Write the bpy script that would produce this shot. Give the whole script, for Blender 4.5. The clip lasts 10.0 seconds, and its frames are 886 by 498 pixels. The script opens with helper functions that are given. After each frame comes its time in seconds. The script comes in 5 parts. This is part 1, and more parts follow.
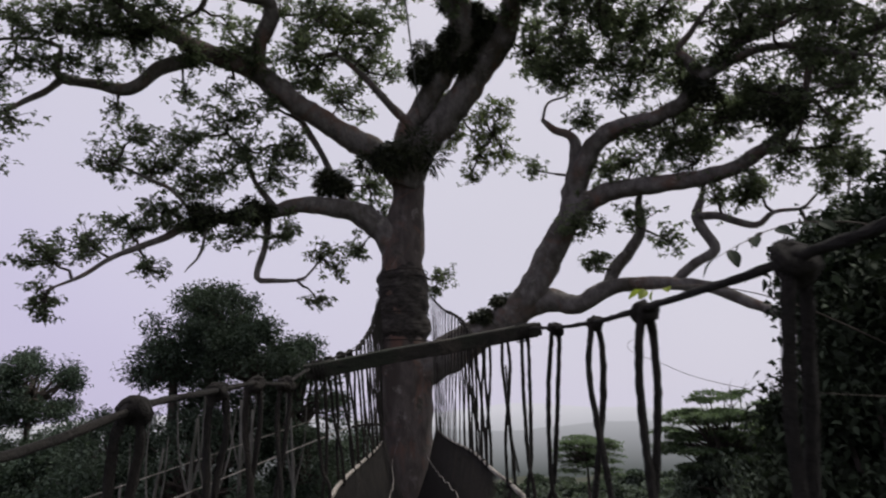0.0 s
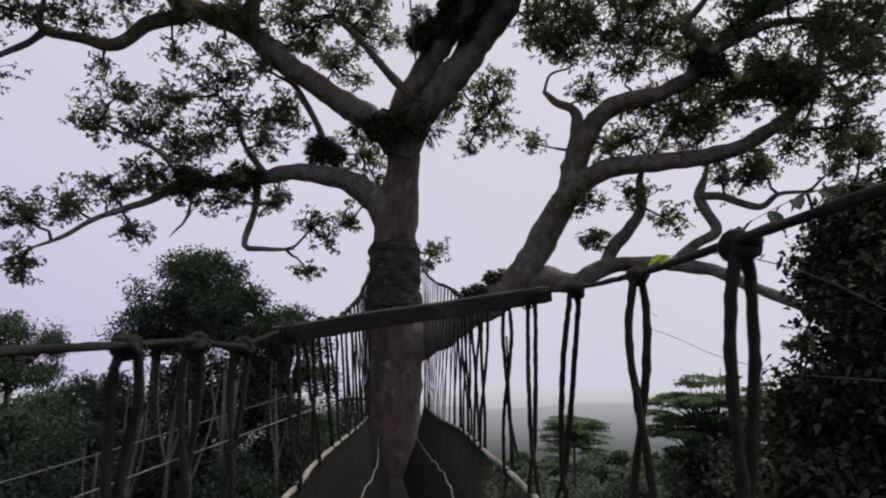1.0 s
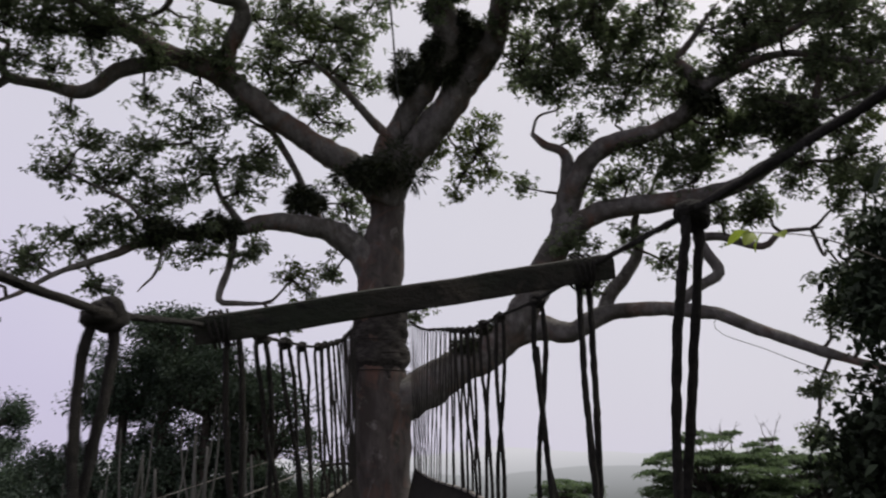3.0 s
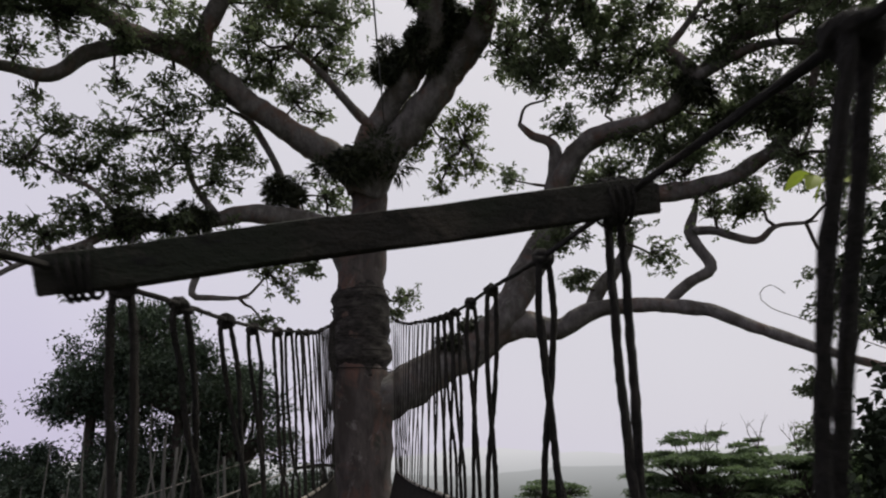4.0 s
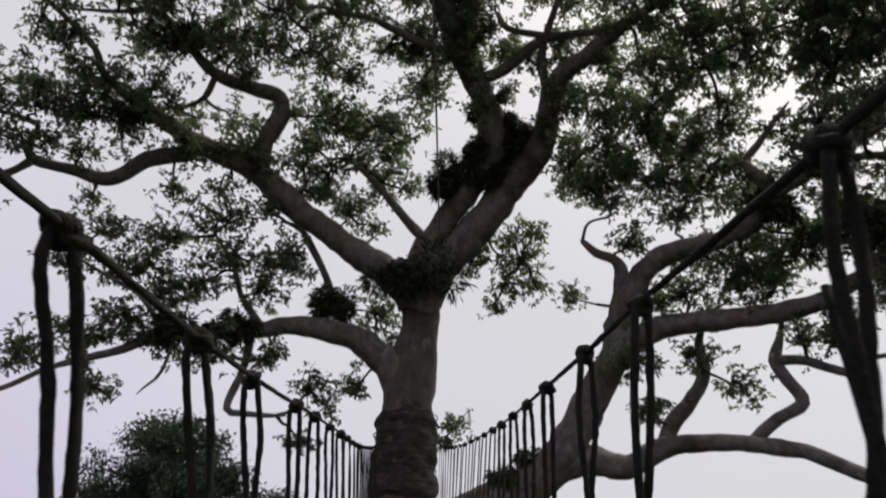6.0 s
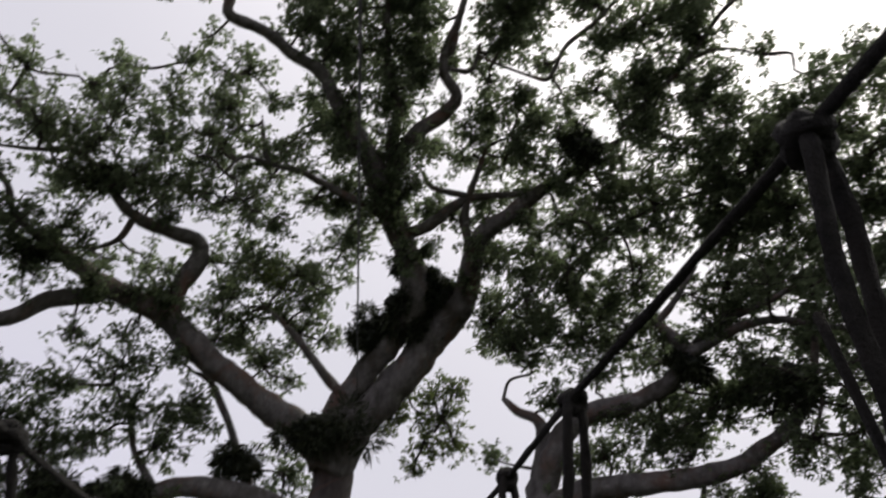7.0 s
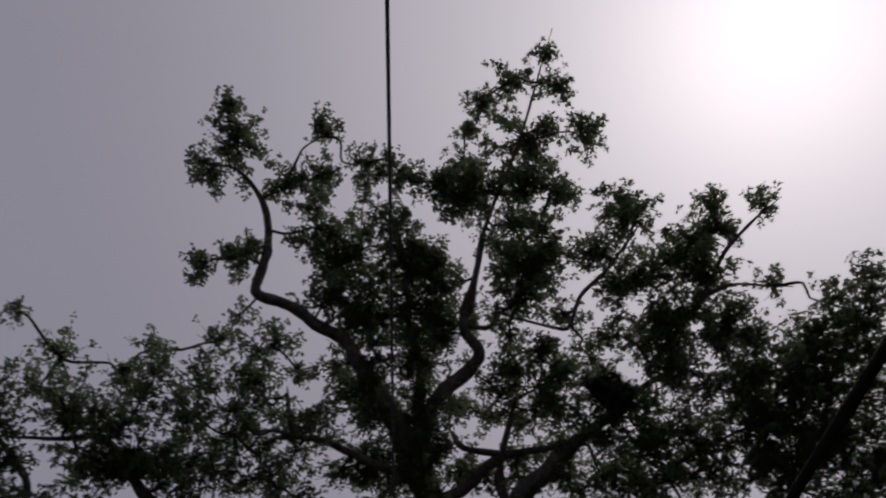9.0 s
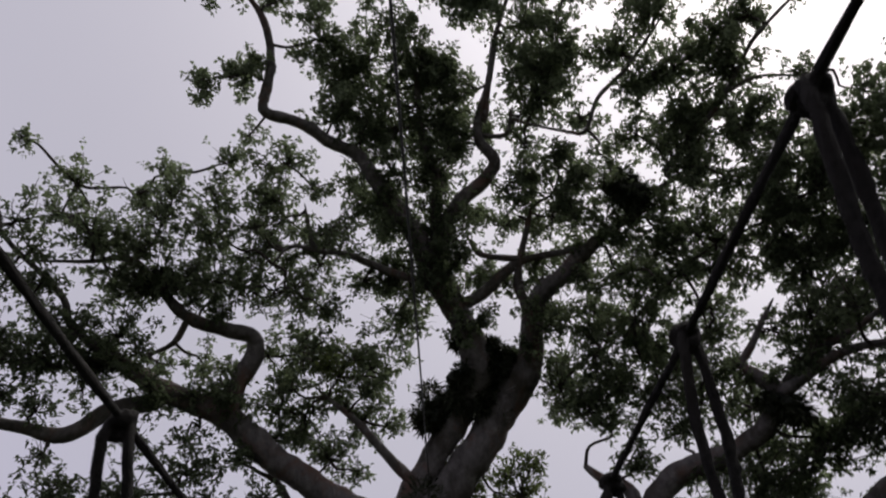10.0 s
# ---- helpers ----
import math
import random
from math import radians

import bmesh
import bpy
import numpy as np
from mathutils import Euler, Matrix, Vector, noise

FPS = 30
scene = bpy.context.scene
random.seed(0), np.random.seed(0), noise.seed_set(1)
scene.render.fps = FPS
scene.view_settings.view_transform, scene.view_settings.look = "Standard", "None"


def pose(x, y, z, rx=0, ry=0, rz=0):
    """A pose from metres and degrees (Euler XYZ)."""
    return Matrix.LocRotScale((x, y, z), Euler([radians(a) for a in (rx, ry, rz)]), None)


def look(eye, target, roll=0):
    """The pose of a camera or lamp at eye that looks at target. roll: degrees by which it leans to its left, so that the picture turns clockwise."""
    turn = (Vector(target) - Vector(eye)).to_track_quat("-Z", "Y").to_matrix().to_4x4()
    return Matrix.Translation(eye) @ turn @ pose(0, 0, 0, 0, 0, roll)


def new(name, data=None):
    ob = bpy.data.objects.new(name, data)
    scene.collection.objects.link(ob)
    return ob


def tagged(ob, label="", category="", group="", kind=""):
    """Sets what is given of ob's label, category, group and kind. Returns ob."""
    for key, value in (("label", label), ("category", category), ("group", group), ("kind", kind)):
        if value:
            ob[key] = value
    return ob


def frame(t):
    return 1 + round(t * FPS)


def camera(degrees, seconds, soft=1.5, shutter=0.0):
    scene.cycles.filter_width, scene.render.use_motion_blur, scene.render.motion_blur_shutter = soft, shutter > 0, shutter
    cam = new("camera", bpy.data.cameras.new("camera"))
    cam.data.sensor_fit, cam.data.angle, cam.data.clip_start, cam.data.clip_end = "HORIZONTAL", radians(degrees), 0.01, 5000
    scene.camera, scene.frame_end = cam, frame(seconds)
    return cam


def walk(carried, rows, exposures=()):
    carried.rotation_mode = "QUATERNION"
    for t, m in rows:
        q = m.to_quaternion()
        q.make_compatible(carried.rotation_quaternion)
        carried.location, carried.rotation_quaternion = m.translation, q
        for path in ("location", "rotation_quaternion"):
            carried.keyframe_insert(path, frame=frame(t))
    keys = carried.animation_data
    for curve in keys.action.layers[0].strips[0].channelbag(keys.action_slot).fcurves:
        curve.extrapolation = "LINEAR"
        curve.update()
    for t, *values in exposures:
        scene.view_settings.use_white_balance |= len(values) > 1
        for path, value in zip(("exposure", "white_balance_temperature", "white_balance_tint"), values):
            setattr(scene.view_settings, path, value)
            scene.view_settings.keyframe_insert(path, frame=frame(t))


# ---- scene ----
cam = camera(64.1, 10.0, soft=2.1, shutter=0.4)
PATH = [
    (0, (1.179, -0.641, 1.639), (1.178, 1.297, 2.133), -1.8),
    (0.5, (1.162, -0.36, 1.643), (1.085, 1.567, 2.173), 0.6),
    (1, (1.162, -0.025, 1.643), (1.179, 1.928, 2.076), -0.1),
    (1.5, (1.109, 0.255, 1.625), (1.059, 2.182, 2.161), -2.8),
    (2, (1.158, 0.555, 1.604), (1.12, 2.477, 2.157), 0.5),
    (2.5, (1.193, 0.896, 1.575), (1.183, 2.839, 2.047), 1.7),
    (3, (1.079, 1.19, 1.538), (1.142, 3.095, 2.142), -1.7),
    (3.2, (1.079, 1.282, 1.537), (1.205, 3.198, 2.097), -2.2),
    (4.5, (1.157, 2.373, 1.595), (1.254, 4.27, 2.221), -1.6),
    (5, (1.166, 2.641, 1.602), (1.399, 4.536, 2.195), -3.7),
    (5.2, (1.123, 2.693, 1.568), (1.231, 4.578, 2.226), -2.8),
    (6.3, (1.01, 3.413, 1.566), (0.975, 5.118, 2.61), 2.1),
    (6.5, (1.015, 3.447, 1.549), (1.002, 5.112, 2.656), 2.4),
    (7, (1.071, 3.62, 1.563), (1.235, 5.107, 2.89), -0.7),
    (7.5, (1.099, 3.78, 1.576), (1.366, 5.187, 2.972), -6.8),
    (8, (0.993, 3.83, 1.497), (1.264, 5.053, 3.056), -2.3),
    (8.5, (0.921, 3.924, 1.541), (1.232, 4.904, 3.256), -10.3),
    (9, (0.897, 3.906, 1.5), (0.986, 4.81, 3.282), -4.9),
    (9.5, (0.909, 4.195, 1.437), (0.94, 5.36, 3.063), -2.4),
    (10, (0.954, 4.457, 1.461), (0.984, 5.762, 2.976), -4.0),
]
LIGHTING = (
    (0, 0.09, 6550, 10), (2, 0.13, 6600, 9), (3.2, 0.14, 6700, 7), (4.5, 0.15, 6900, 4), (5, 0.17, 7000, 2), (6.3, 0.17, 6800, 4), (7.0, 0.2, 6650, 7),
    (7.6, 0.2, 6550, 10), (8.1, 0.1, 6450, 13), (8.5, -0.45, 6350, 16), (9.0, -1.35, 6300, 17), (9.5, -1.1, 6300, 17), (10.0, -0.3, 6450, 12),
)
walk(cam, [(t, look(eye, target, roll)) for t, eye, target, roll in PATH], LIGHTING)

# ---------------------------------------------------------------- world and sun
SUN = Vector((0.451, 0.139, 0.881)).normalized()


def node(tree, kind, **values):
    n = tree.nodes.new(kind)
    for key, value in values.items():
        n.inputs[key].default_value = value
    return n


world = bpy.data.worlds.new("overcast_sky")
scene.world = world
world.use_nodes = True
wt = world.node_tree
wt.nodes.clear()
sky = wt.nodes.new("ShaderNodeTexSky")
sky.sky_type = "NISHITA"
sky.sun_disc = False
sky.sun_elevation = math.asin(SUN.z)
sky.sun_rotation = math.atan2(SUN.x, SUN.y)
sky.air_density, sky.dust_density, sky.ozone_density = 1.0, 6.0, 1.0
sky_dim = wt.nodes.new("ShaderNodeVectorMath")
sky_dim.operation = "SCALE"
sky_dim.inputs["Scale"].default_value = 0.08
wt.links.new(sky.outputs[0], sky_dim.inputs[0])
where = wt.nodes.new("ShaderNodeTexCoord")
# cloud layer: pale lavender grey, brightening towards the veiled sun
dot = wt.nodes.new("ShaderNodeVectorMath")
dot.operation = "DOT_PRODUCT"
dot.inputs[1].default_value = SUN
wt.links.new(where.outputs["Generated"], dot.inputs[0])
veil = wt.nodes.new("ShaderNodeValToRGB")
veil.color_ramp.interpolation = "B_SPLINE"
stops = ((0.0, (0.57, 0.525, 0.73)), (0.16, (0.65, 0.62, 0.77)), (0.42, (0.665, 0.65, 0.74)), (0.7, (0.66, 0.635, 0.725)), (1.0, (0.80, 0.77, 0.82)))
veil.color_ramp.elements[0].position, veil.color_ramp.elements[1].position = stops[0][0], stops[-1][0]
veil.color_ramp.elements[0].color, veil.color_ramp.elements[1].color = (*stops[0][1], 1), (*stops[-1][1], 1)
for at, colour in stops[1:-1]:
    veil.color_ramp.elements.new(at).color = (*colour, 1)
wt.links.new(dot.outputs["Value"], veil.inputs[0])
cloud = node(wt, "ShaderNodeTexNoise", Scale=2.2, Detail=3.0, Roughness=0.45)
wt.links.new(where.outputs["Generated"], cloud.inputs["Vector"])
cloud_range = node(wt, "ShaderNodeMapRange")
cloud_range.inputs["To Min"].default_value, cloud_range.inputs["To Max"].default_value = 0.94, 1.06
wt.links.new(cloud.outputs[0], cloud_range.inputs["Value"])
near_sun = wt.nodes.new("ShaderNodeMath")
near_sun.operation, near_sun.use_clamp, near_sun.inputs[1].default_value = "POWER", False, 7.0
above = wt.nodes.new("ShaderNodeMath")
above.operation, above.inputs[1].default_value = "MAXIMUM", 0.0
wt.links.new(dot.outputs["Value"], above.inputs[0])
wt.links.new(above.outputs[0], near_sun.inputs[0])
halo = wt.nodes.new("ShaderNodeVectorMath")
halo.operation = "SCALE"
halo.inputs[0].default_value = (1.0, 0.95, 0.92)
wt.links.new(near_sun.outputs[0], halo.inputs["Scale"])
cloudy = wt.nodes.new("ShaderNodeVectorMath")
cloudy.operation = "SCALE"
wt.links.new(veil.outputs[0], cloudy.inputs[0])
wt.links.new(cloud_range.outputs[0], cloudy.inputs["Scale"])
blend = wt.nodes.new("ShaderNodeMix")
blend.data_type = "RGBA"
blend.inputs[0].default_value = 0.9
wt.links.new(sky_dim.outputs[0], blend.inputs[6])
bright = wt.nodes.new("ShaderNodeVectorMath")
wt.links.new(cloudy.outputs[0], bright.inputs[0])
wt.links.new(halo.outputs[0], bright.inputs[1])
core_power = wt.nodes.new("ShaderNodeMath")
core_power.operation, core_power.inputs[1].default_value = "POWER", 55.0
wt.links.new(above.outputs[0], core_power.inputs[0])
core = wt.nodes.new("ShaderNodeVectorMath")
core.operation = "SCALE"
core.inputs[0].default_value = (0.85, 0.79, 0.74)
wt.links.new(core_power.outputs[0], core.inputs["Scale"])
brighter = wt.nodes.new("ShaderNodeVectorMath")
wt.links.new(bright.outputs[0], brighter.inputs[0])
wt.links.new(core.outputs[0], brighter.inputs[1])
wt.links.new(brighter.outputs[0], blend.inputs[7])
back = node(wt, "ShaderNodeBackground", Strength=1.0)
wt.links.new(blend.outputs[2], back.inputs[0])
wt.links.new(back.outputs[0], wt.nodes.new("ShaderNodeOutputWorld").inputs[0])

sun = new("sun", bpy.data.lights.new("sun", "SUN"))
sun.data.energy, sun.data.angle, sun.data.color = 2.2, radians(20), (1.0, 0.96, 0.9)
sun.matrix_world = look(SUN * 80, (0, 0, 0))


# ---------------------------------------------------------------- materials
def surface(name, colours, scale, rough, bump=0.3, bump_scale=30.0, stretch=(1, 1, 1), stain=None, stain_scale=0.8, island=0.0, translucent=0.0, each=0.0, patches=()):
    """Noise-varied surface: fine grain between colours, larger stains, bump; island/each: brightness varied by mesh island or object."""
    m = bpy.data.materials.new(name)
    m.use_nodes = True
    t = m.node_tree
    t.nodes.clear()
    out = t.nodes.new("ShaderNodeOutputMaterial")
    bsdf = node(t, "ShaderNodeBsdfPrincipled", Roughness=rough)
    bsdf.inputs["Specular IOR Level"].default_value = 0.3
    pos = t.nodes.new("ShaderNodeTexCoord")
    mapping = node(t, "ShaderNodeMapping", Scale=stretch)
    t.links.new(pos.outputs["Object"], mapping.inputs["Vector"])
    grain = node(t, "ShaderNodeTexNoise", Scale=scale, Detail=6.0, Roughness=0.6)
    t.links.new(mapping.outputs[0], grain.inputs["Vector"])
    ramp = t.nodes.new("ShaderNodeValToRGB")
    ramp.color_ramp.elements[0].position, ramp.color_ramp.elements[1].position = 0.3, 0.7
    ramp.color_ramp.elements[0].color, ramp.color_ramp.elements[1].color = (*colours[0], 1), (*colours[1], 1)
    t.links.new(grain.outputs[0], ramp.inputs[0])
    colour = ramp.outputs[0]
    if stain:
        big = node(t, "ShaderNodeTexNoise", Scale=stain_scale, Detail=4.0, Roughness=0.65)
        t.links.new(mapping.outputs[0], big.inputs["Vector"])
        limit = node(t, "ShaderNodeMapRange")
        limit.inputs["From Min"].default_value, limit.inputs["From Max"].default_value = 0.48, 0.66
        t.links.new(big.outputs[0], limit.inputs["Value"])
        mix = t.nodes.new("ShaderNodeMix")
        mix.data_type = "RGBA"
        t.links.new(limit.outputs[0], mix.inputs[0])
        t.links.new(colour, mix.inputs[6])
        mix.inputs[7].default_value = (*stain, 1)
        colour = mix.outputs[2]
    for tone, size, low, high in patches:
        spot = node(t, "ShaderNodeTexNoise", Scale=size, Detail=5.0, Roughness=0.7, Distortion=0.6)
        t.links.new(pos.outputs["Object"], spot.inputs["Vector"])
        edge = node(t, "ShaderNodeMapRange")
        edge.inputs["From Min"].default_value, edge.inputs["From Max"].default_value = low, high
        t.links.new(spot.outputs[0], edge.inputs["Value"])
        over = t.nodes.new("ShaderNodeMix")
        over.data_type = "RGBA"
        t.links.new(edge.outputs[0], over.inputs[0])
        t.links.new(colour, over.inputs[6])
        over.inputs[7].default_value = (*tone, 1)
        colour = over.outputs[2]
    if island or each:
        source = t.nodes.new("ShaderNodeNewGeometry" if island else "ShaderNodeObjectInfo")
        vary = node(t, "ShaderNodeMapRange")
        vary.inputs["To Min"].default_value, vary.inputs["To Max"].default_value = 1 - (island or each), 1 + (island or each)
        t.links.new(source.outputs["Random Per Island" if island else "Random"], vary.inputs["Value"])
        times = t.nodes.new("ShaderNodeVectorMath")
        times.operation = "SCALE"
        t.links.new(colour, times.inputs[0])
        t.links.new(vary.outputs[0], times.inputs["Scale"])
        colour = times.outputs[0]
    t.links.new(colour, bsdf.inputs["Base Color"])
    if bump:
        fine = node(t, "ShaderNodeTexNoise", Scale=bump_scale, Detail=5.0, Roughness=0.65)
        t.links.new(mapping.outputs[0], fine.inputs["Vector"])
        relief = node(t, "ShaderNodeBump", Strength=bump, Distance=0.03)
        t.links.new(fine.outputs[0], relief.inputs["Height"])
        t.links.new(relief.outputs[0], bsdf.inputs["Normal"])
    shader = bsdf.outputs[0]
    if translucent:
        through_leaf = t.nodes.new("ShaderNodeBsdfTranslucent")
        tint = t.nodes.new("ShaderNodeVectorMath")
        tint.operation = "MULTIPLY"
        tint.inputs[1].default_value = (1.06, 1.16, 0.84)
        t.links.new(colour, tint.inputs[0])
        t.links.new(tint.outputs[0], through_leaf.inputs["Color"])
        both = node(t, "ShaderNodeMixShader", Fac=translucent)
        t.links.new(shader, both.inputs[1])
        t.links.new(through_leaf.outputs[0], both.inputs[2])
        shader = both.outputs[0]
    t.links.new(shader, out.inputs[0])
    return m


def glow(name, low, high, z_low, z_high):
    """Emission in place of far haze: its scattered light painted on, paler upwards."""
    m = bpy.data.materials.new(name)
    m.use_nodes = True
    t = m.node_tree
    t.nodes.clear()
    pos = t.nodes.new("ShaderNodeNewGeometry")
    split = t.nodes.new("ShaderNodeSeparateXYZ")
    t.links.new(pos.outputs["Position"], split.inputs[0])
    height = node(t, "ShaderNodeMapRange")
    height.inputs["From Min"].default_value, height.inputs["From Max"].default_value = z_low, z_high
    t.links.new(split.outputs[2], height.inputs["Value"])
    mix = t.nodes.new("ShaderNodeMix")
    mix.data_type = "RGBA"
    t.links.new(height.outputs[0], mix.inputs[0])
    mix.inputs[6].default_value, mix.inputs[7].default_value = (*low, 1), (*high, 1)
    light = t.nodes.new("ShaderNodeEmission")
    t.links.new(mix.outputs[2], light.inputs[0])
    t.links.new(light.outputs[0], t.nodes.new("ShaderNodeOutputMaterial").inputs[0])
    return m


BARK = surface("grey_bark", ((0.060, 0.055, 0.051), (0.170, 0.158, 0.149)), 5.0, 0.85, 1.0, 9.0, (1, 1, 0.6), (0.055, 0.048, 0.038), 1.1, patches=(((0.125, 0.078, 0.06), 0.75, 0.52, 0.66), ((0.22, 0.208, 0.19), 2.3, 0.58, 0.70), ((0.045, 0.05, 0.034), 1.6, 0.60, 0.72)))
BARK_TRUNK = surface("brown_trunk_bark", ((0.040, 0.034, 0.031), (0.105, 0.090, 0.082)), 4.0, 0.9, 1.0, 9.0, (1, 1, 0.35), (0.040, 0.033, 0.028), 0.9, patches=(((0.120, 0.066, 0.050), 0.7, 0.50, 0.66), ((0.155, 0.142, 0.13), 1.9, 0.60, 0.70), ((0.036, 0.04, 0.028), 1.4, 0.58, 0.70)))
BARK_PALE = surface("pale_bark", ((0.06, 0.058, 0.05), (0.15, 0.145, 0.13)), 6.0, 0.9, 0.5, 20.0, (1, 1, 0.4), (0.04, 0.043, 0.03), 1.5)
BARK_DARK = surface("dark_bark", ((0.03, 0.026, 0.022), (0.085, 0.07, 0.06)), 7.0, 0.9, 0.7, 16.0, (1, 1, 0.3))
MATTING = surface("dark_matting", ((0.012, 0.011, 0.010), (0.042, 0.037, 0.033)), 9.0, 0.95, 0.9, 22.0, (1, 1, 2.5), (0.07, 0.062, 0.055), 2.4)
LEAF_YELLOW = surface("yellow_green_leaf", ((0.19, 0.24, 0.035), (0.27, 0.32, 0.06)), 3.0, 0.6, 0, translucent=0.5)
LEAF = surface("old_tree_leaf", ((0.102, 0.120, 0.090), (0.154, 0.174, 0.126)), 0.5, 0.8, 0, island=0.3, translucent=0.72)
LEAF_LIGHT = surface("young_leaf", ((0.085, 0.105, 0.05), (0.135, 0.155, 0.075)), 0.6, 0.8, 0, island=0.3, translucent=0.5)
# mist before the mid-distance crowns is mixed into this leaf colour
LEAF_MID = surface("mist_tinted_leaf", ((0.036, 0.055, 0.042), (0.070, 0.092, 0.066)), 0.3, 0.85, 0, island=0.45, translucent=0.25)
LEAF_DARK = surface("forest_leaf", ((0.015, 0.024, 0.014), (0.034, 0.046, 0.025)), 0.4, 0.85, 0, island=0.5, translucent=0.1)
# the next two leaf colours are raised to stand in for mist
LEAF_FAR = surface("mist_paled_far_leaf", ((0.050, 0.068, 0.052), (0.082, 0.10, 0.074)), 0.1, 0.9, 0, island=0.4, translucent=0.3)
LEAF_FEATHER = surface("mist_paled_feathery_leaf", ((0.075, 0.105, 0.065), (0.115, 0.150, 0.092)), 0.4, 0.9, 0, island=0.3, translucent=0.5)
FERN = surface("epiphyte_leaf", ((0.018, 0.024, 0.014), (0.045, 0.05, 0.026)), 2.0, 0.6, 0, island=0.5, translucent=0.15)
ROPE = surface("dark_rope", ((0.009, 0.008, 0.007), (0.030, 0.027, 0.023)), 60.0, 0.95, 0.9, 220.0, (1, 1, 1), (0.032, 0.027, 0.022), 3.0)
ROPE_PALE = surface("pale_rope", ((0.22, 0.20, 0.17), (0.48, 0.45, 0.40)), 40.0, 0.9, 0.8, 160.0, (1, 1, 1), (0.12, 0.10, 0.08), 2.5)
WOOD = surface("weathered_wood", ((0.013, 0.0125, 0.0105), (0.036, 0.033, 0.027)), 9.0, 0.95, 0.6, 34.0, (0.8, 1.6, 1.6), (0.020, 0.024, 0.016), 2.0, patches=(((0.058, 0.05, 0.04), 5.0, 0.55, 0.70), ((0.014, 0.014, 0.012), 11.0, 0.58, 0.66)))
PLANK = surface("deck_board_wood", ((0.010, 0.009, 0.008), (0.028, 0.024, 0.020)), 8.0, 1.0, 0.8, 30.0, (4, 1, 4), (0.035, 0.03, 0.024), 3.0, each=0.3)
STEEL = surface("wire_cable", ((0.04, 0.04, 0.04), (0.10, 0.10, 0.10)), 60.0, 0.6, 0.2, 200.0)
EARTH = surface("forest_floor", ((0.018, 0.022, 0.012), (0.05, 0.055, 0.03)), 0.3, 0.95, 0.6, 2.0, stain=(0.03, 0.035, 0.018), stain_scale=0.03)


# ---------------------------------------------------------------- building helpers
def smooth(mesh):
    mesh.polygons.foreach_set("use_smooth", [True] * len(mesh.polygons))


def put(name, mesh, material, parent=None, label=""):
    mesh.materials.append(material)
    ob = new(name, mesh)
    if parent is not None:
        ob.parent = parent
        ob.matrix_parent_inverse = parent.matrix_basis.inverted()
    if label:
        ob["label"] = label
    return ob


def thing(name, place, label, category, group="", kind=""):
    ob = new(name)
    ob.matrix_basis = Matrix.Translation(place)
    ob.empty_display_size = 0.2
    return tagged(ob, label, category, group, kind)


def mesh_of(name, verts, faces, soft=True):
    mesh = bpy.data.meshes.new(name)
    mesh.from_pydata([tuple(v) for v in verts], [], faces)
    if soft:
        smooth(mesh)
    return mesh


def quads(name, v):
    """A mesh of loose four-sided leaves from an array (n, 4, 3)."""
    n = len(v)
    mesh = bpy.data.meshes.new(name)
    mesh.vertices.add(n * 4)
    mesh.vertices.foreach_set("co", v.reshape(-1).astype(np.float32))
    mesh.loops.add(n * 4)
    mesh.loops.foreach_set("vertex_index", np.arange(n * 4, dtype=np.int32))
    mesh.polygons.add(n)
    mesh.polygons.foreach_set("loop_start", np.arange(0, n * 4, 4, dtype=np.int32))
    mesh.polygons.foreach_set("loop_total", np.full(n, 4, dtype=np.int32))
    mesh.update()
    mesh.validate()
    return mesh


def spline(points, step):
    """Points of any width along a Catmull-Rom curve, about step apart."""
    p = np.array(points, float)
    p = np.vstack([2 * p[0] - p[1], p, 2 * p[-1] - p[-2]])
    if p.shape[1] > 3:
        p[:, 3] = np.maximum(p[:, 3], 0.3 * p[1:-1, 3].min())
    out = []
    for a, b, c, d in zip(p, p[1:], p[2:], p[3:]):
        n = max(1, int(np.linalg.norm((c - b)[:3]) / step + 0.5))
        for i in range(n):
            u = i / n
            out.append(0.5 * (2 * b + (c - a) * u + (2 * a - 5 * b + 4 * c - d) * u * u + (3 * b - a - 3 * c + d) * u ** 3))
    out.append(p[-2])
    return np.array(out)


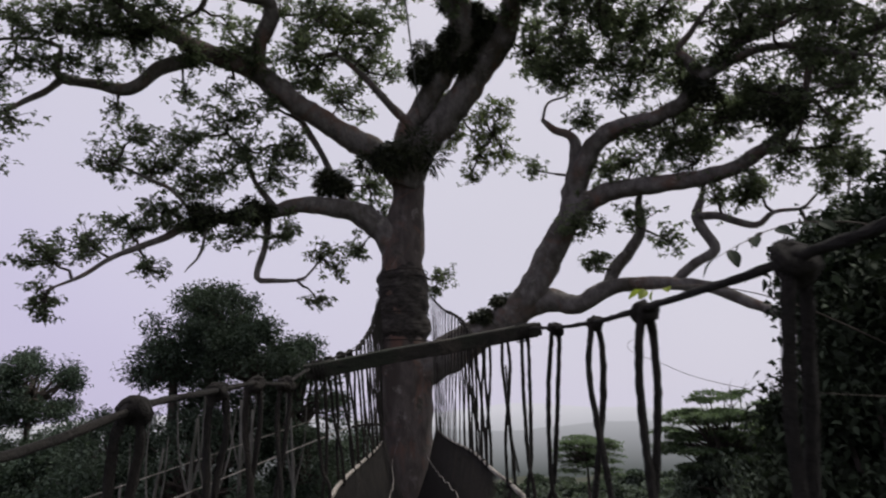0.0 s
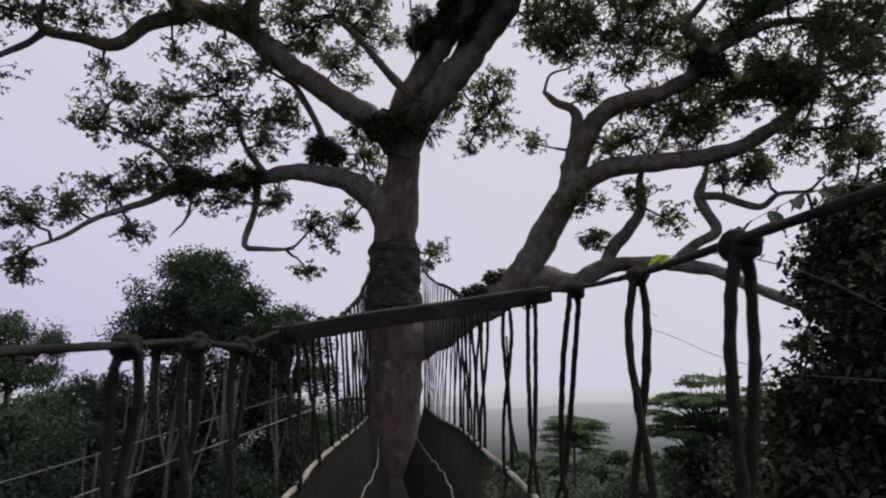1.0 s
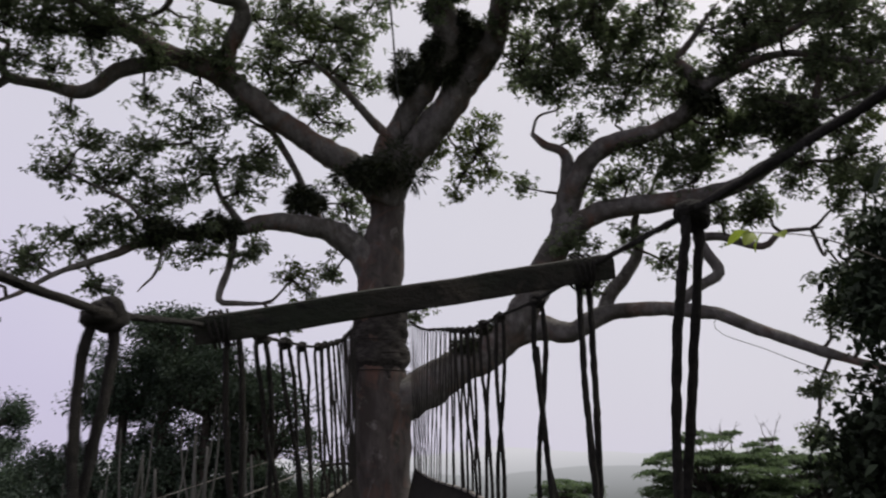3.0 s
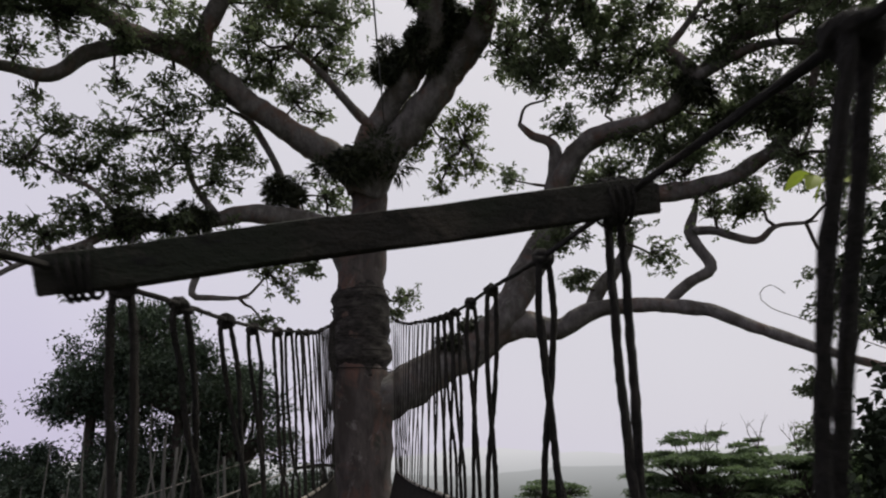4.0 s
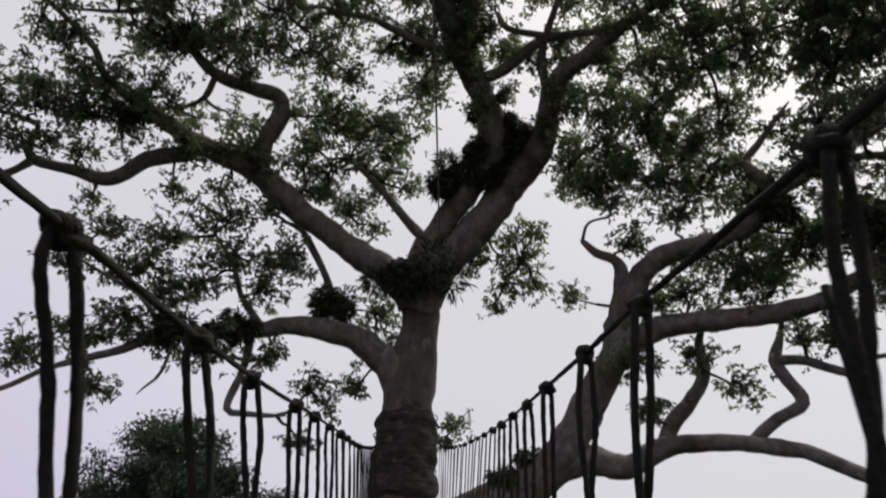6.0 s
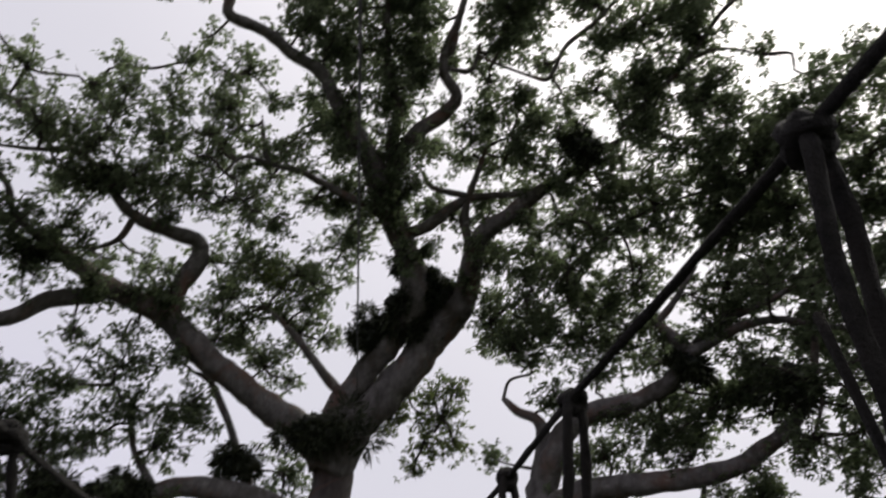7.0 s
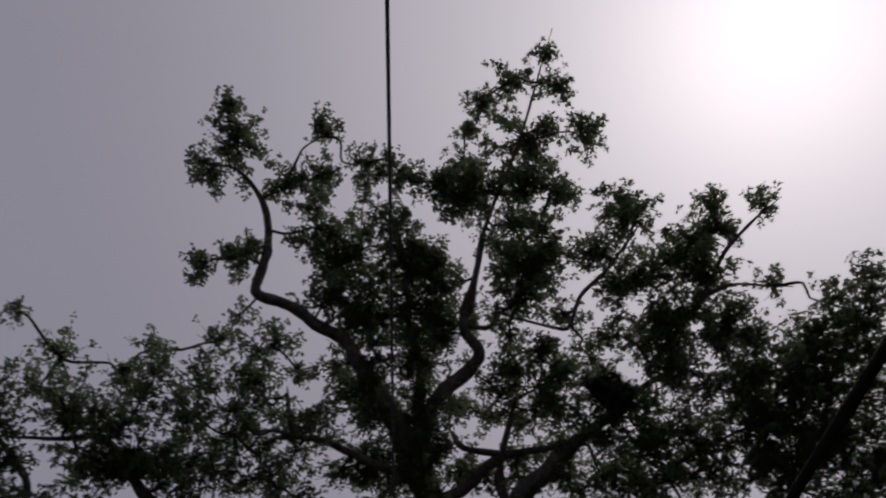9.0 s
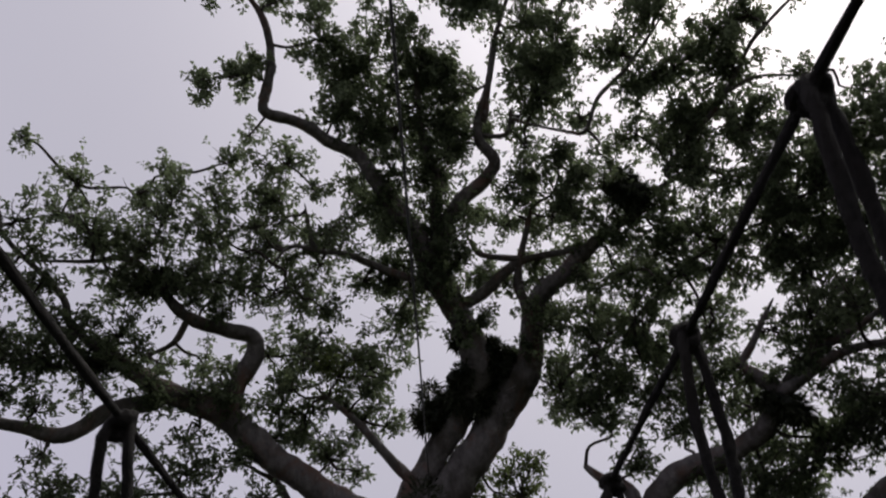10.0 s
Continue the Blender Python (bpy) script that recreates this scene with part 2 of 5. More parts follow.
def tube(path, radius, sides=8, bumps=0.0, bump_size=1.0, strands=0, lay=0.1, seed=0, closed_ring=False):
    """Verts and faces of a tube along path (n, 3). strands: a laid rope's section, turning once in lay metres."""
    path = np.asarray(path, float)
    radius = np.broadcast_to(np.asarray(radius, float), (len(path),))
    tangent = np.gradient(path, axis=0)
    if closed_ring:
        tangent = np.roll(path, -1, 0) - np.roll(path, 1, 0)
    tangent /= np.linalg.norm(tangent, axis=1)[:, None] + 1e-9
    u = np.cross(tangent[0], (0.3, 0.1, 1.0) if abs(tangent[0][2]) < 0.9 else (1.0, 0.2, 0.0))
    verts, along = [], 0.0
    for i, (p, t, r) in enumerate(zip(path, tangent, radius)):
        u = u - t * (u @ t)
        u /= np.linalg.norm(u)
        w = np.cross(t, u)
        if i:
            along += np.linalg.norm(p - path[i - 1])
        for k in range(sides):
            a = 2 * math.pi * k / sides
            rr = r
            if strands:
                rr = r * (0.76 + 0.30 * abs(math.cos(strands * 0.5 * (a - 2 * math.pi * along / lay))))
            q = p + rr * (math.cos(a) * u + math.sin(a) * w)
            if bumps:
                q = q + (q - p) * bumps * noise.noise(Vector(q) / bump_size + Vector((seed, 0, 0)))
            verts.append(q)
    n, faces = len(path), []
    for i in range(n if closed_ring else n - 1):
        for k in range(sides):
            a, b = i * sides, ((i + 1) % n) * sides
            faces.append((a + k, a + (k + 1) % sides, b + (k + 1) % sides, b + k))
    if not closed_ring:
        faces += [tuple(range(sides))[::-1], tuple((n - 1) * sides + k for k in range(sides))]
    return verts, faces


def joined(pieces):
    verts, faces = [], []
    for v, f in pieces:
        n = len(verts)
        verts.extend(v)
        faces.extend(tuple(i + n for i in q) for q in f)
    return verts, faces


def leaf_quads(rng, centres, length, width, droop=0.3, flat=0.5):
    """One folded leaf at each centre, in a random direction, its face mostly upward."""
    n = len(centres)
    up = rng.normal(0, 1, (n, 3))
    up[:, 2] = np.abs(up[:, 2]) + flat
    up /= np.linalg.norm(up, axis=1)[:, None]
    axis = np.cross(up, rng.normal(0, 1, (n, 3)))
    axis /= np.linalg.norm(axis, axis=1)[:, None] + 1e-9
    side = np.cross(up, axis)
    size = rng.uniform(0.65, 1.25, (n, 1))
    ln, wd = length * size, width * size * rng.uniform(0.8, 1.2, (n, 1))
    v = np.empty((n, 4, 3))
    v[:, 0] = centres
    v[:, 1] = centres + axis * ln * 0.5 + side * wd * 0.5 + up * ln * 0.06
    v[:, 2] = centres + axis * ln
    v[:, 2, 2] -= droop * ln[:, 0]
    v[:, 3] = centres + axis * ln * 0.5 - side * wd * 0.5 + up * ln * 0.06
    return v


def spray_points(rng, centre, r, count, out):
    """Branchlets that fan out of a clump's centre, mostly onward and level, and leaf places in flat rosettes along them."""
    n = int(9 + 13 * r)
    d = rng.normal(0, 1, (n, 3)) * (1, 1, 0.75) + np.asarray(out) * 0.55 + (0, 0, 0.12)
    d /= np.linalg.norm(d, axis=1)[:, None]
    length = r * rng.uniform(0.6, 1.5, (n, 1))
    bend = rng.normal(0, 0.13, (n, 3)) * length
    branchlets = []
    for k in range(n):
        u = np.array((0, 0.35, 0.7, 1.0))[:, None]
        branchlets.append(np.asarray(centre) + d[k] * length[k] * u + bend[k] * np.sin(u * 2.6) + (0, 0, 0.1) * length[k] * u * u)
    per = 7
    heads = max(8, count // per)
    which = rng.choice(n, heads, p=(length[:, 0] / length.sum()))
    u = rng.uniform(0.16, 1.04, (heads, 1)) ** 0.75
    spots = np.asarray(centre) + d[which] * length[which] * u + bend[which] * np.sin(u * 2.6) + (0, 0, 0.1) * length[which] * u * u
    spots = spots + rng.normal(0, 1, (heads, 3)) * (0.12, 0.12, 0.10)
    e = rng.normal(0, 1, (heads * per, 3))
    e /= np.linalg.norm(e, axis=1)[:, None]
    size = np.repeat(rng.uniform(0.06, 0.13, (heads, 1)), per, axis=0)
    pts = np.repeat(spots, per, axis=0) + e * size * (rng.uniform(0.1, 1, (heads * per, 1)) ** 0.5) * (1, 1, 0.42)
    return branchlets, pts


def clump_points(rng, centre, r, count, flat=0.75, per=11, spread=0.2):
    """Leaf places in sprigs scattered through an uneven clump."""
    sprigs = max(3, count // per)
    d = rng.normal(0, 1, (sprigs, 3))
    d /= np.linalg.norm(d, axis=1)[:, None]
    d *= (rng.uniform(0, 1, (sprigs, 1)) ** 0.45) * r * rng.uniform(0.75, 1.2, (sprigs, 1))
    d[:, 2] *= flat
    heads = np.array(centre) + d
    pts = np.repeat(heads, per, axis=0) + rng.normal(0, spread, (sprigs * per, 3)) * (1, 1, 0.7)
    return heads, pts


def box(bm, m, x, y, z, bevel=0.004):
    made = bmesh.ops.create_cube(bm, size=1, matrix=m @ Matrix.Diagonal((x, y, z, 1)))
    bmesh.ops.bevel(bm, geom=[e for e in bm.edges if all(v in made["verts"] for v in e.verts)], offset=bevel, segments=1, affect="EDGES")


def part(name, bm, material, parent, label=""):
    mesh = bpy.data.meshes.new(name)
    bm.to_mesh(mesh)
    bm.free()
    return put(name, mesh, material, parent, label)


# ---------------------------------------------------------------- ground and hills with painted-on haze
def ground_sheet():
    n, half = 90, 640.0
    axis = [half * math.copysign(abs(u) ** 2.2, u) for u in np.linspace(-1, 1, n)]
    verts = [(x, y + 20, -30 + 4 * noise.noise(Vector((x, y, 0)) / 45) - 0.02 * max(0, y)) for y in axis for x in axis]
    faces = [(j * n + i, j * n + i + 1, (j + 1) * n + i + 1, (j + 1) * n + i) for j in range(n - 1) for i in range(n - 1)]
    tagged(put("ground", mesh_of("ground", verts, faces), EARTH), "dark leaf-covered forest floor far below the walkway", "ground", kind="structure")


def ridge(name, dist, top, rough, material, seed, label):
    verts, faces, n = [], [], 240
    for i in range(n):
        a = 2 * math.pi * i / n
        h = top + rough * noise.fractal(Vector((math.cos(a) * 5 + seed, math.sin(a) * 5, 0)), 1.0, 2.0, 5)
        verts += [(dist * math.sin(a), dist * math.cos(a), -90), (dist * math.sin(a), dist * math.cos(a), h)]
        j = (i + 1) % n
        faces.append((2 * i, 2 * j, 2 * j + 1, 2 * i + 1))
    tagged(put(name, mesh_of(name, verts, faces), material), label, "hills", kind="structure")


ground_sheet()
# both hill rings glow by themselves; their mist is an emission gradient
ridge("backdrop", 1900, 48, 22, glow("painted_mist_far", (0.30, 0.31, 0.34), (0.58, 0.575, 0.63), -60, 50), 1, "distant hills, mist painted on as glow, fading into the sky")
ridge("backdrop", 900, 2, 12, glow("painted_mist_near", (0.09, 0.10, 0.10), (0.40, 0.405, 0.44), -55, 10), 4, "nearer forested hills with grey mist painted on as glow")

# ---------------------------------------------------------------- the old tree
BOUGHS = {
    "left_main": ((-0.18, 21.86, 9.89, 0.445), (-0.61, 21.62, 10.45, 0.464), (-1.27, 21.36, 10.82, 0.432), (-2.25, 21, 11.31, 0.383), (-3.22, 20.51, 11.89, 0.358), (-4.02, 19.99, 12.46, 0.363), (-4.64, 19.57, 12.86, 0.345), (-5.5, 19.17, 12.95, 0.294), (-6.35, 18.67, 13.2, 0.244), (-6.92, 18.14, 13.42, 0.21), (-7.3, 17.76, 13.62, 0.178), (-7.7, 17.38, 13.69, 0.117), (-8.1, 16.92, 13.92, 0.101), (-8.17, 16.46, 14.26, 0.086), (-8.63, 15.77, 14.6, 0.07), (-9.02, 15.25, 14.79, 0.062), (-9.43, 14.48, 15.05, 0.047)),
    "left_out": ((-6.14, 18.8, 13.14, 0.243), (-6.23, 18.9, 12.94, 0.243), (-7.21, 18.62, 12.42, 0.222), (-8.05, 18.53, 11.78, 0.186), (-8.76, 18.09, 11.71, 0.149), (-9.55, 17.56, 11.63, 0.129), (-9.52, 17.26, 12.09, 0.088), (-9.43, 17.19, 12.4, 0.072), (-9.91, 16.76, 12.42, 0.055), (-10.56, 16.34, 12.18, 0.038)),
    "left_out_b": ((-9.55, 17.58, 11.61, 0.113), (-9.94, 17.51, 11.17, 0.096), (-10.5, 17.32, 10.75, 0.071), (-11.09, 17.11, 10.24, 0.046)),
    "left_up": ((-4.56, 19.62, 12.81, 0.267), (-4.5, 19.56, 12.94, 0.267), (-4.3, 19.2, 13.53, 0.252), (-3.93, 18.79, 14.12, 0.252), (-4.01, 18.47, 14.47, 0.227), (-4.66, 18.15, 14.56, 0.194), (-5.23, 17.89, 14.59, 0.177), (-5.76, 17.48, 14.69, 0.144), (-6.14, 16.98, 15.01, 0.134), (-6.51, 16.48, 15.3, 0.096), (-6.88, 16.18, 15.37, 0.08), (-7.6, 15.99, 15.11, 0.057), (-8.51, 15.66, 14.79, 0.035)),
    "left_up_b": ((-5.5, 17.69, 14.64, 0.092), (-5.57, 17.78, 14.54, 0.092), (-5.85, 18.05, 14.09, 0.076), (-6.32, 18.08, 13.79, 0.045)),
    "low_left": ((-0.29, 21.87, 7.16, 0.465), (-0.79, 21.76, 8.02, 0.411), (-1.19, 21.62, 8.37, 0.391), (-1.73, 21.43, 8.62, 0.352), (-2.62, 21.2, 8.76, 0.294), (-3.64, 20.82, 8.66, 0.244), (-4.62, 20.46, 8.38, 0.204), (-5.53, 20.01, 8.08, 0.182), (-6.24, 19.61, 7.89, 0.153), (-6.89, 19.19, 7.35, 0.116), (-7.48, 18.72, 6.9, 0.088), (-8.05, 18.29, 6.48, 0.07), (-8.57, 17.88, 5.92, 0.053), (-9.04, 17.42, 5.53, 0.03)),
    "low_left_drop": ((-4.38, 20.55, 8.45, 0.124), (-4.25, 20.41, 8.3, 0.124), (-4.29, 20.38, 7.26, 0.105), (-4.52, 20.3, 6.26, 0.095), (-4.02, 20.49, 6.2, 0.078), (-3.36, 20.69, 6.23, 0.044)),
    "low_left_up": ((-4.13, 20.64, 8.52, 0.107), (-4, 20.48, 8.47, 0.107), (-4.6, 20.27, 9.25, 0.08), (-4.91, 19.97, 10.09, 0.062), (-5.33, 19.5, 10.65, 0.035)),
    "low_left_up_b": ((-6.24, 19.61, 7.89, 0.076), (-6.08, 19.4, 7.86, 0.076), (-6.76, 19.03, 8.69, 0.058), (-7.33, 18.76, 8.95, 0.049), (-8.12, 18.26, 9.3, 0.032)),
    "low_left_twig": ((-6.08, 19.4, 7.86, 0.051), (-5.83, 19.49, 7.84, 0.051), (-5.95, 19.44, 6.88, 0.042), (-6.21, 19.3, 6.43, 0.025)),
    "fork_twig": ((-1.95, 21.99, 8.76, 0.152), (-2.33, 21.9, 9.82, 0.124), (-3.06, 21.29, 11.18, 0.104), (-3.38, 20.96, 11.65, 0.084), (-3.89, 20.7, 11.84, 0.046)),
    "main_right": ((-0.04, 21.9, 9.57, 0.6), (0.35, 21.72, 10.45, 0.53), (1.15, 21.4, 11.45, 0.5), (2.0, 21.0, 12.45, 0.49), (2.75, 20.45, 13.35, 0.46), (3.26, 19.87, 13.78, 0.4)),
    "top_left": ((1.78, 20.3, 13.5, 0.36), (2.05, 19.75, 13.95, 0.40), (1.95, 19.15, 14.65, 0.35), (1.5, 18.54, 15.32, 0.32), (0.96, 17.96, 16.01, 0.348), (0.6, 17.27, 16.69, 0.318), (0.22, 16.83, 17.17, 0.279), (-0.31, 16.25, 17.76, 0.224), (-0.93, 15.56, 18.48, 0.193), (-1.7, 15.15, 18.76, 0.176), (-2.61, 14.63, 19.02, 0.167), (-3.42, 14.26, 19.05, 0.165), (-3.5, 13.98, 19.36, 0.134), (-3.27, 13.35, 20.13, 0.119)),
    "main_left": ((0.02, 21.8, 9.9, 0.45), (0.02, 21.55, 10.95, 0.40), (0.52, 21.2, 12.0, 0.37), (1.2, 20.8, 12.77, 0.36), (1.78, 20.3, 13.5, 0.36), (2.0, 19.8, 14.05, 0.37), (1.85, 19.2, 14.7, 0.3)),
    "top_left_b": ((-3.53, 14.02, 19.3, 0.152), (-3.37, 13.68, 19.7, 0.138), (-3.29, 13.12, 20.4, 0.116), (-3.45, 12.5, 21.04, 0.109), (-3.72, 12.09, 21.37, 0.076), (-4.3, 11.48, 21.62, 0.05), (-4.89, 11.25, 21.44, 0.033)),
    "top_mid": ((2.19, 19.61, 14.07, 0.3), (1.99, 19.11, 14.66, 0.28), (1.66, 18.69, 15.14, 0.267), (1.35, 18.05, 15.85, 0.221), (1.3, 17.53, 16.46, 0.207), (1.33, 16.99, 17.05, 0.208), (1.92, 16.49, 17.55, 0.216), (2.58, 16.09, 17.91, 0.2), (2.84, 15.75, 18.24, 0.177), (2.47, 15.33, 18.79, 0.154), (2.5, 14.89, 19.3, 0.13), (2.79, 14.2, 20, 0.098), (3.1, 13.32, 21.07, 0.082)),
    "top_mid_b": ((2.5, 14.94, 19.24, 0.091), (2.66, 14.95, 19.2, 0.091), (2.96, 13.72, 20.6, 0.077), (3.35, 12.86, 21.63, 0.061), (4.35, 11.26, 23.46, 0.055), (5.26, 8.92, 25.28, 0.028)),
    "top_spur": ((2.48, 15.26, 18.9, 0.081), (3.19, 15.22, 18.79, 0.072), (3.38, 14.78, 19.21, 0.048)),
    "top_centre": ((1.32, 17.73, 16.23, 0.19), (1.21, 17.74, 16.22, 0.19), (1.09, 16.98, 17.06, 0.176), (1.22, 16.12, 18.03, 0.137), (0.85, 15.34, 18.91, 0.105), (0.75, 14.22, 20.18, 0.074), (0.46, 13.24, 21.48, 0.042)),
    "top_right": ((2.75, 20.45, 13.35, 0.44), (3.28, 19.8, 13.8, 0.40), (3.47, 19.4, 14.2, 0.36), (3.65, 18.62, 15.0, 0.31), (4.47, 17.81, 15.66, 0.25), (5.26, 17.19, 16.09, 0.194), (5.94, 16.78, 16.29, 0.139), (6.62, 16.24, 16.56, 0.1), (7.6, 15.47, 16.74, 0.068), (8.15, 15.16, 16.78, 0.045)),
    "top_right_b": ((3.57, 18.62, 14.98, 0.156), (3.5, 18.57, 15.05, 0.156), (3.3, 18.13, 15.6, 0.133), (3.33, 17.7, 16.07, 0.11), (3.61, 17.04, 16.73, 0.079), (3.79, 16.56, 17.14, 0.047)),
    "top_right_c": ((1.58, 18.53, 15.32, 0.173), (2.28, 18.33, 15.53, 0.173), (2.93, 17.89, 15.95, 0.158), (3.57, 17.61, 16.11, 0.11), (4.65, 17.39, 16.07, 0.094), (5.55, 17.18, 16.01, 0.062)),
    "top_right_d": ((3.42, 17.62, 16.13, 0.102), (2.32, 17.56, 16.32, 0.087), (2.03, 17.3, 16.64, 0.064)),
    "top_side": ((0.91, 17.87, 16.1, 0.127), (0.48, 18, 15.96, 0.127), (-0.68, 17.64, 16.21, 0.11), (-1.46, 17.36, 16.42, 0.094), (-2.22, 17.15, 16.45, 0.078), (-2.43, 16.67, 16.87, 0.063), (-2.5, 16.35, 17.23, 0.031)),
    "top_side_b": ((-2.25, 17.15, 16.45, 0.063), (-2.96, 16.98, 16.42, 0.054), (-3.41, 17.22, 16.01, 0.031)),
    "top_right_e": ((3.33, 14.89, 19.1, 0.048), (4.98, 15.03, 18.46, 0.048), (5.43, 14.93, 18.41, 0.055), (5.76, 14.25, 18.91, 0.063), (6.52, 13.58, 19.22, 0.054), (7.25, 12.66, 19.66, 0.038)),
    "top_right_f": ((7.48, 15.57, 16.72, 0.072), (7.33, 15.41, 16.96, 0.091), (8.08, 14.58, 17.34, 0.076), (8.81, 13.58, 17.75, 0.068), (9.4, 12.47, 18.25, 0.061), (9.97, 11.69, 18.39, 0.045), (10.44, 11.12, 18.38, 0.022)),
    "top_right_g": ((8.74, 13.66, 17.74, 0.061), (9.46, 13.17, 17.66, 0.045), (10.36, 12.89, 17.12, 0.022)),
    "mid_twig": ((0.65, 21.33, 11.22, 0.162), (0.05, 21.13, 11.58, 0.162), (-0.72, 20.73, 12.34, 0.122), (-1.41, 20.32, 13.02, 0.089), (-2.07, 19.89, 13.47, 0.049)),
    "right_main": ((0.1, 21.95, 3.45, 0.66), (0.9, 21.86, 3.78, 0.62), (2.05, 21.7, 4.4, 0.53), (3.0, 21.5, 4.85, 0.51), (3.62, 21.3, 5.25, 0.49), (4.0, 21.05, 5.88, 0.45), (4.38, 20.82, 6.62, 0.443), (4.84, 20.61, 7.38, 0.407), (5.27, 20.42, 8.14, 0.407), (5.37, 20.3, 8.94, 0.373), (6, 19.7, 10, 0.298), (6.59, 19.14, 10.31, 0.266), (7.48, 18.63, 10.34, 0.226), (8.29, 17.96, 10.54, 0.195)),
    "right_curl": ((5.38, 20.34, 8.95, 0.32), (5.47, 20.28, 9.68, 0.25), (5.36, 20, 10.15, 0.178), (5.19, 19.93, 10.4, 0.142), (4.76, 19.93, 10.6, 0.116), (4.41, 19.85, 10.92, 0.071)),
    "right_arm": ((5.17, 20.43, 8, 0.371), (6.13, 20.02, 8.45, 0.297), (7.21, 19.49, 8.52, 0.273), (8.49, 18.76, 8.41, 0.247), (9.41, 18.13, 8.5, 0.216), (10.03, 17.61, 8.79, 0.188), (10.48, 17.12, 9.16, 0.161), (10.71, 16.49, 9.61, 0.112), (10.68, 15.76, 10.37, 0.073)),
    "right_low": ((3.4, 21.3, 5.12, 0.42), (3.85, 21.3, 5.3, 0.40), (4.38, 21.14, 5.4, 0.369), (5.23, 20.8, 5.24, 0.302), (5.94, 20.46, 5.57, 0.269), (6.6, 20.09, 5.66, 0.221), (7.46, 19.56, 5.54, 0.193), (8.38, 19, 5.39, 0.181), (9.17, 18.41, 4.9, 0.16), (9.85, 17.82, 4.31, 0.141), (10.46, 17.23, 3.88, 0.117), (11.07, 16.58, 3.53, 0.088), (11.47, 16.02, 3.21, 0.045)),
    "right_stub": ((6.02, 20.41, 5.58, 0.196), (6.12, 20.53, 5.71, 0.196), (6.43, 20.46, 6.31, 0.197), (6.86, 20.32, 6.74, 0.182), (7.23, 20.18, 7.32, 0.16), (7.23, 20.18, 8.14, 0.124), (7.34, 20.11, 8.52, 0.077)),
    "right_zig": ((7.81, 19.35, 5.48, 0.157), (7.88, 19.49, 5.62, 0.157), (8.42, 19.22, 6.03, 0.142), (8.91, 18.96, 6.36, 0.156), (8.72, 19.1, 6.96, 0.144), (8.57, 19.18, 7.44, 0.146), (8.77, 19.05, 8.02, 0.08), (8.89, 18.99, 8.47, 0.044)),
    "right_zig_b": ((8.57, 19.18, 7.44, 0.131), (9.17, 18.83, 7.32, 0.114), (9.92, 18.41, 6.9, 0.097), (10.33, 18.14, 7.18, 0.062), (10.89, 17.75, 7.14, 0.041)),
    "right_top_a": ((7.88, 18.3, 10.44, 0.19), (7.91, 18.3, 10.31, 0.19), (8.59, 17.52, 11, 0.242), (8.06, 17.41, 11.67, 0.114), (7.94, 17.42, 11.84, 0.1), (8.22, 17.1, 12.11, 0.085), (8.57, 16.41, 12.52, 0.055)),
    "right_top_b": ((8.59, 17.49, 11.06, 0.156), (9.35, 16.76, 11.56, 0.124), (10.07, 16.19, 11.65, 0.087), (10.71, 15.56, 11.81, 0.052)),
    "right_top_c": ((8.68, 17.4, 11.12, 0.152), (8.57, 17.17, 10.87, 0.153), (9.43, 16.47, 11.13, 0.121), (10.14, 16.01, 11.06, 0.092), (11.13, 15.55, 10.62, 0.076), (11.73, 15.22, 10.3, 0.05)),
    "trunk": ((-0.09, 22, -0.11, 0.83), (-0.1, 22, 0.89, 0.794), (-0.1, 22, 2.26, 0.812), (-0.09, 22, 3.49, 0.83), (-0.19, 22, 4.57, 0.776), (-0.2, 22, 5.49, 0.74), (-0.19, 22, 6.62, 0.704), (-0.12, 22, 7.77, 0.668), (-0.02, 22, 8.75, 0.578), (0.05, 22, 9.56, 0.541), (0, 22, 10.58, 0.65)),
}
CROWN_LOW_LEFT = ((-9.2, 17.6, 6.3, 0.68), (-9.3, 17.6, 5.3, 0.47), (-8.4, 18.2, 6.8, 0.7), (-7.7, 18.7, 7.4, 0.76), (-8.2, 18.3, 9.3, 0.65), (-7.7, 18.4, 10.1, 0.52), (-7.3, 18.9, 9.2, 0.75), (-6.4, 19.4, 8.8, 0.68), (-6.2, 19, 10.3, 0.76), (-5.2, 19.1, 10.9, 0.68), (-4.8, 19.7, 10.2, 0.83), (-3.6, 20, 10.4, 0.89), (-4.2, 20.2, 9.4, 0.71), (-5.5, 19.8, 9.5, 0.78), (-6.8, 19.1, 8, 0.69), (-6, 19.5, 7.7, 0.64), (-4.8, 20, 7.5, 0.68), (-2.7, 20.6, 5.6, 0.31), (-3.8, 20.3, 7.5, 0.6), (-7.3, 18.9, 6.4, 0.45), (-9.3, 17.6, 4.9, 0.24), (-1.4, 22.6, 9.9, 0.79), (-1, 22.6, 8.9, 0.52), (-1.6, 22.5, 7.6, 0.5))
CROWN_LOW_LEFT_B = ((1.1, 22.7, 6.7, 0.36), (0.8, 22.7, 6.2, 0.29))
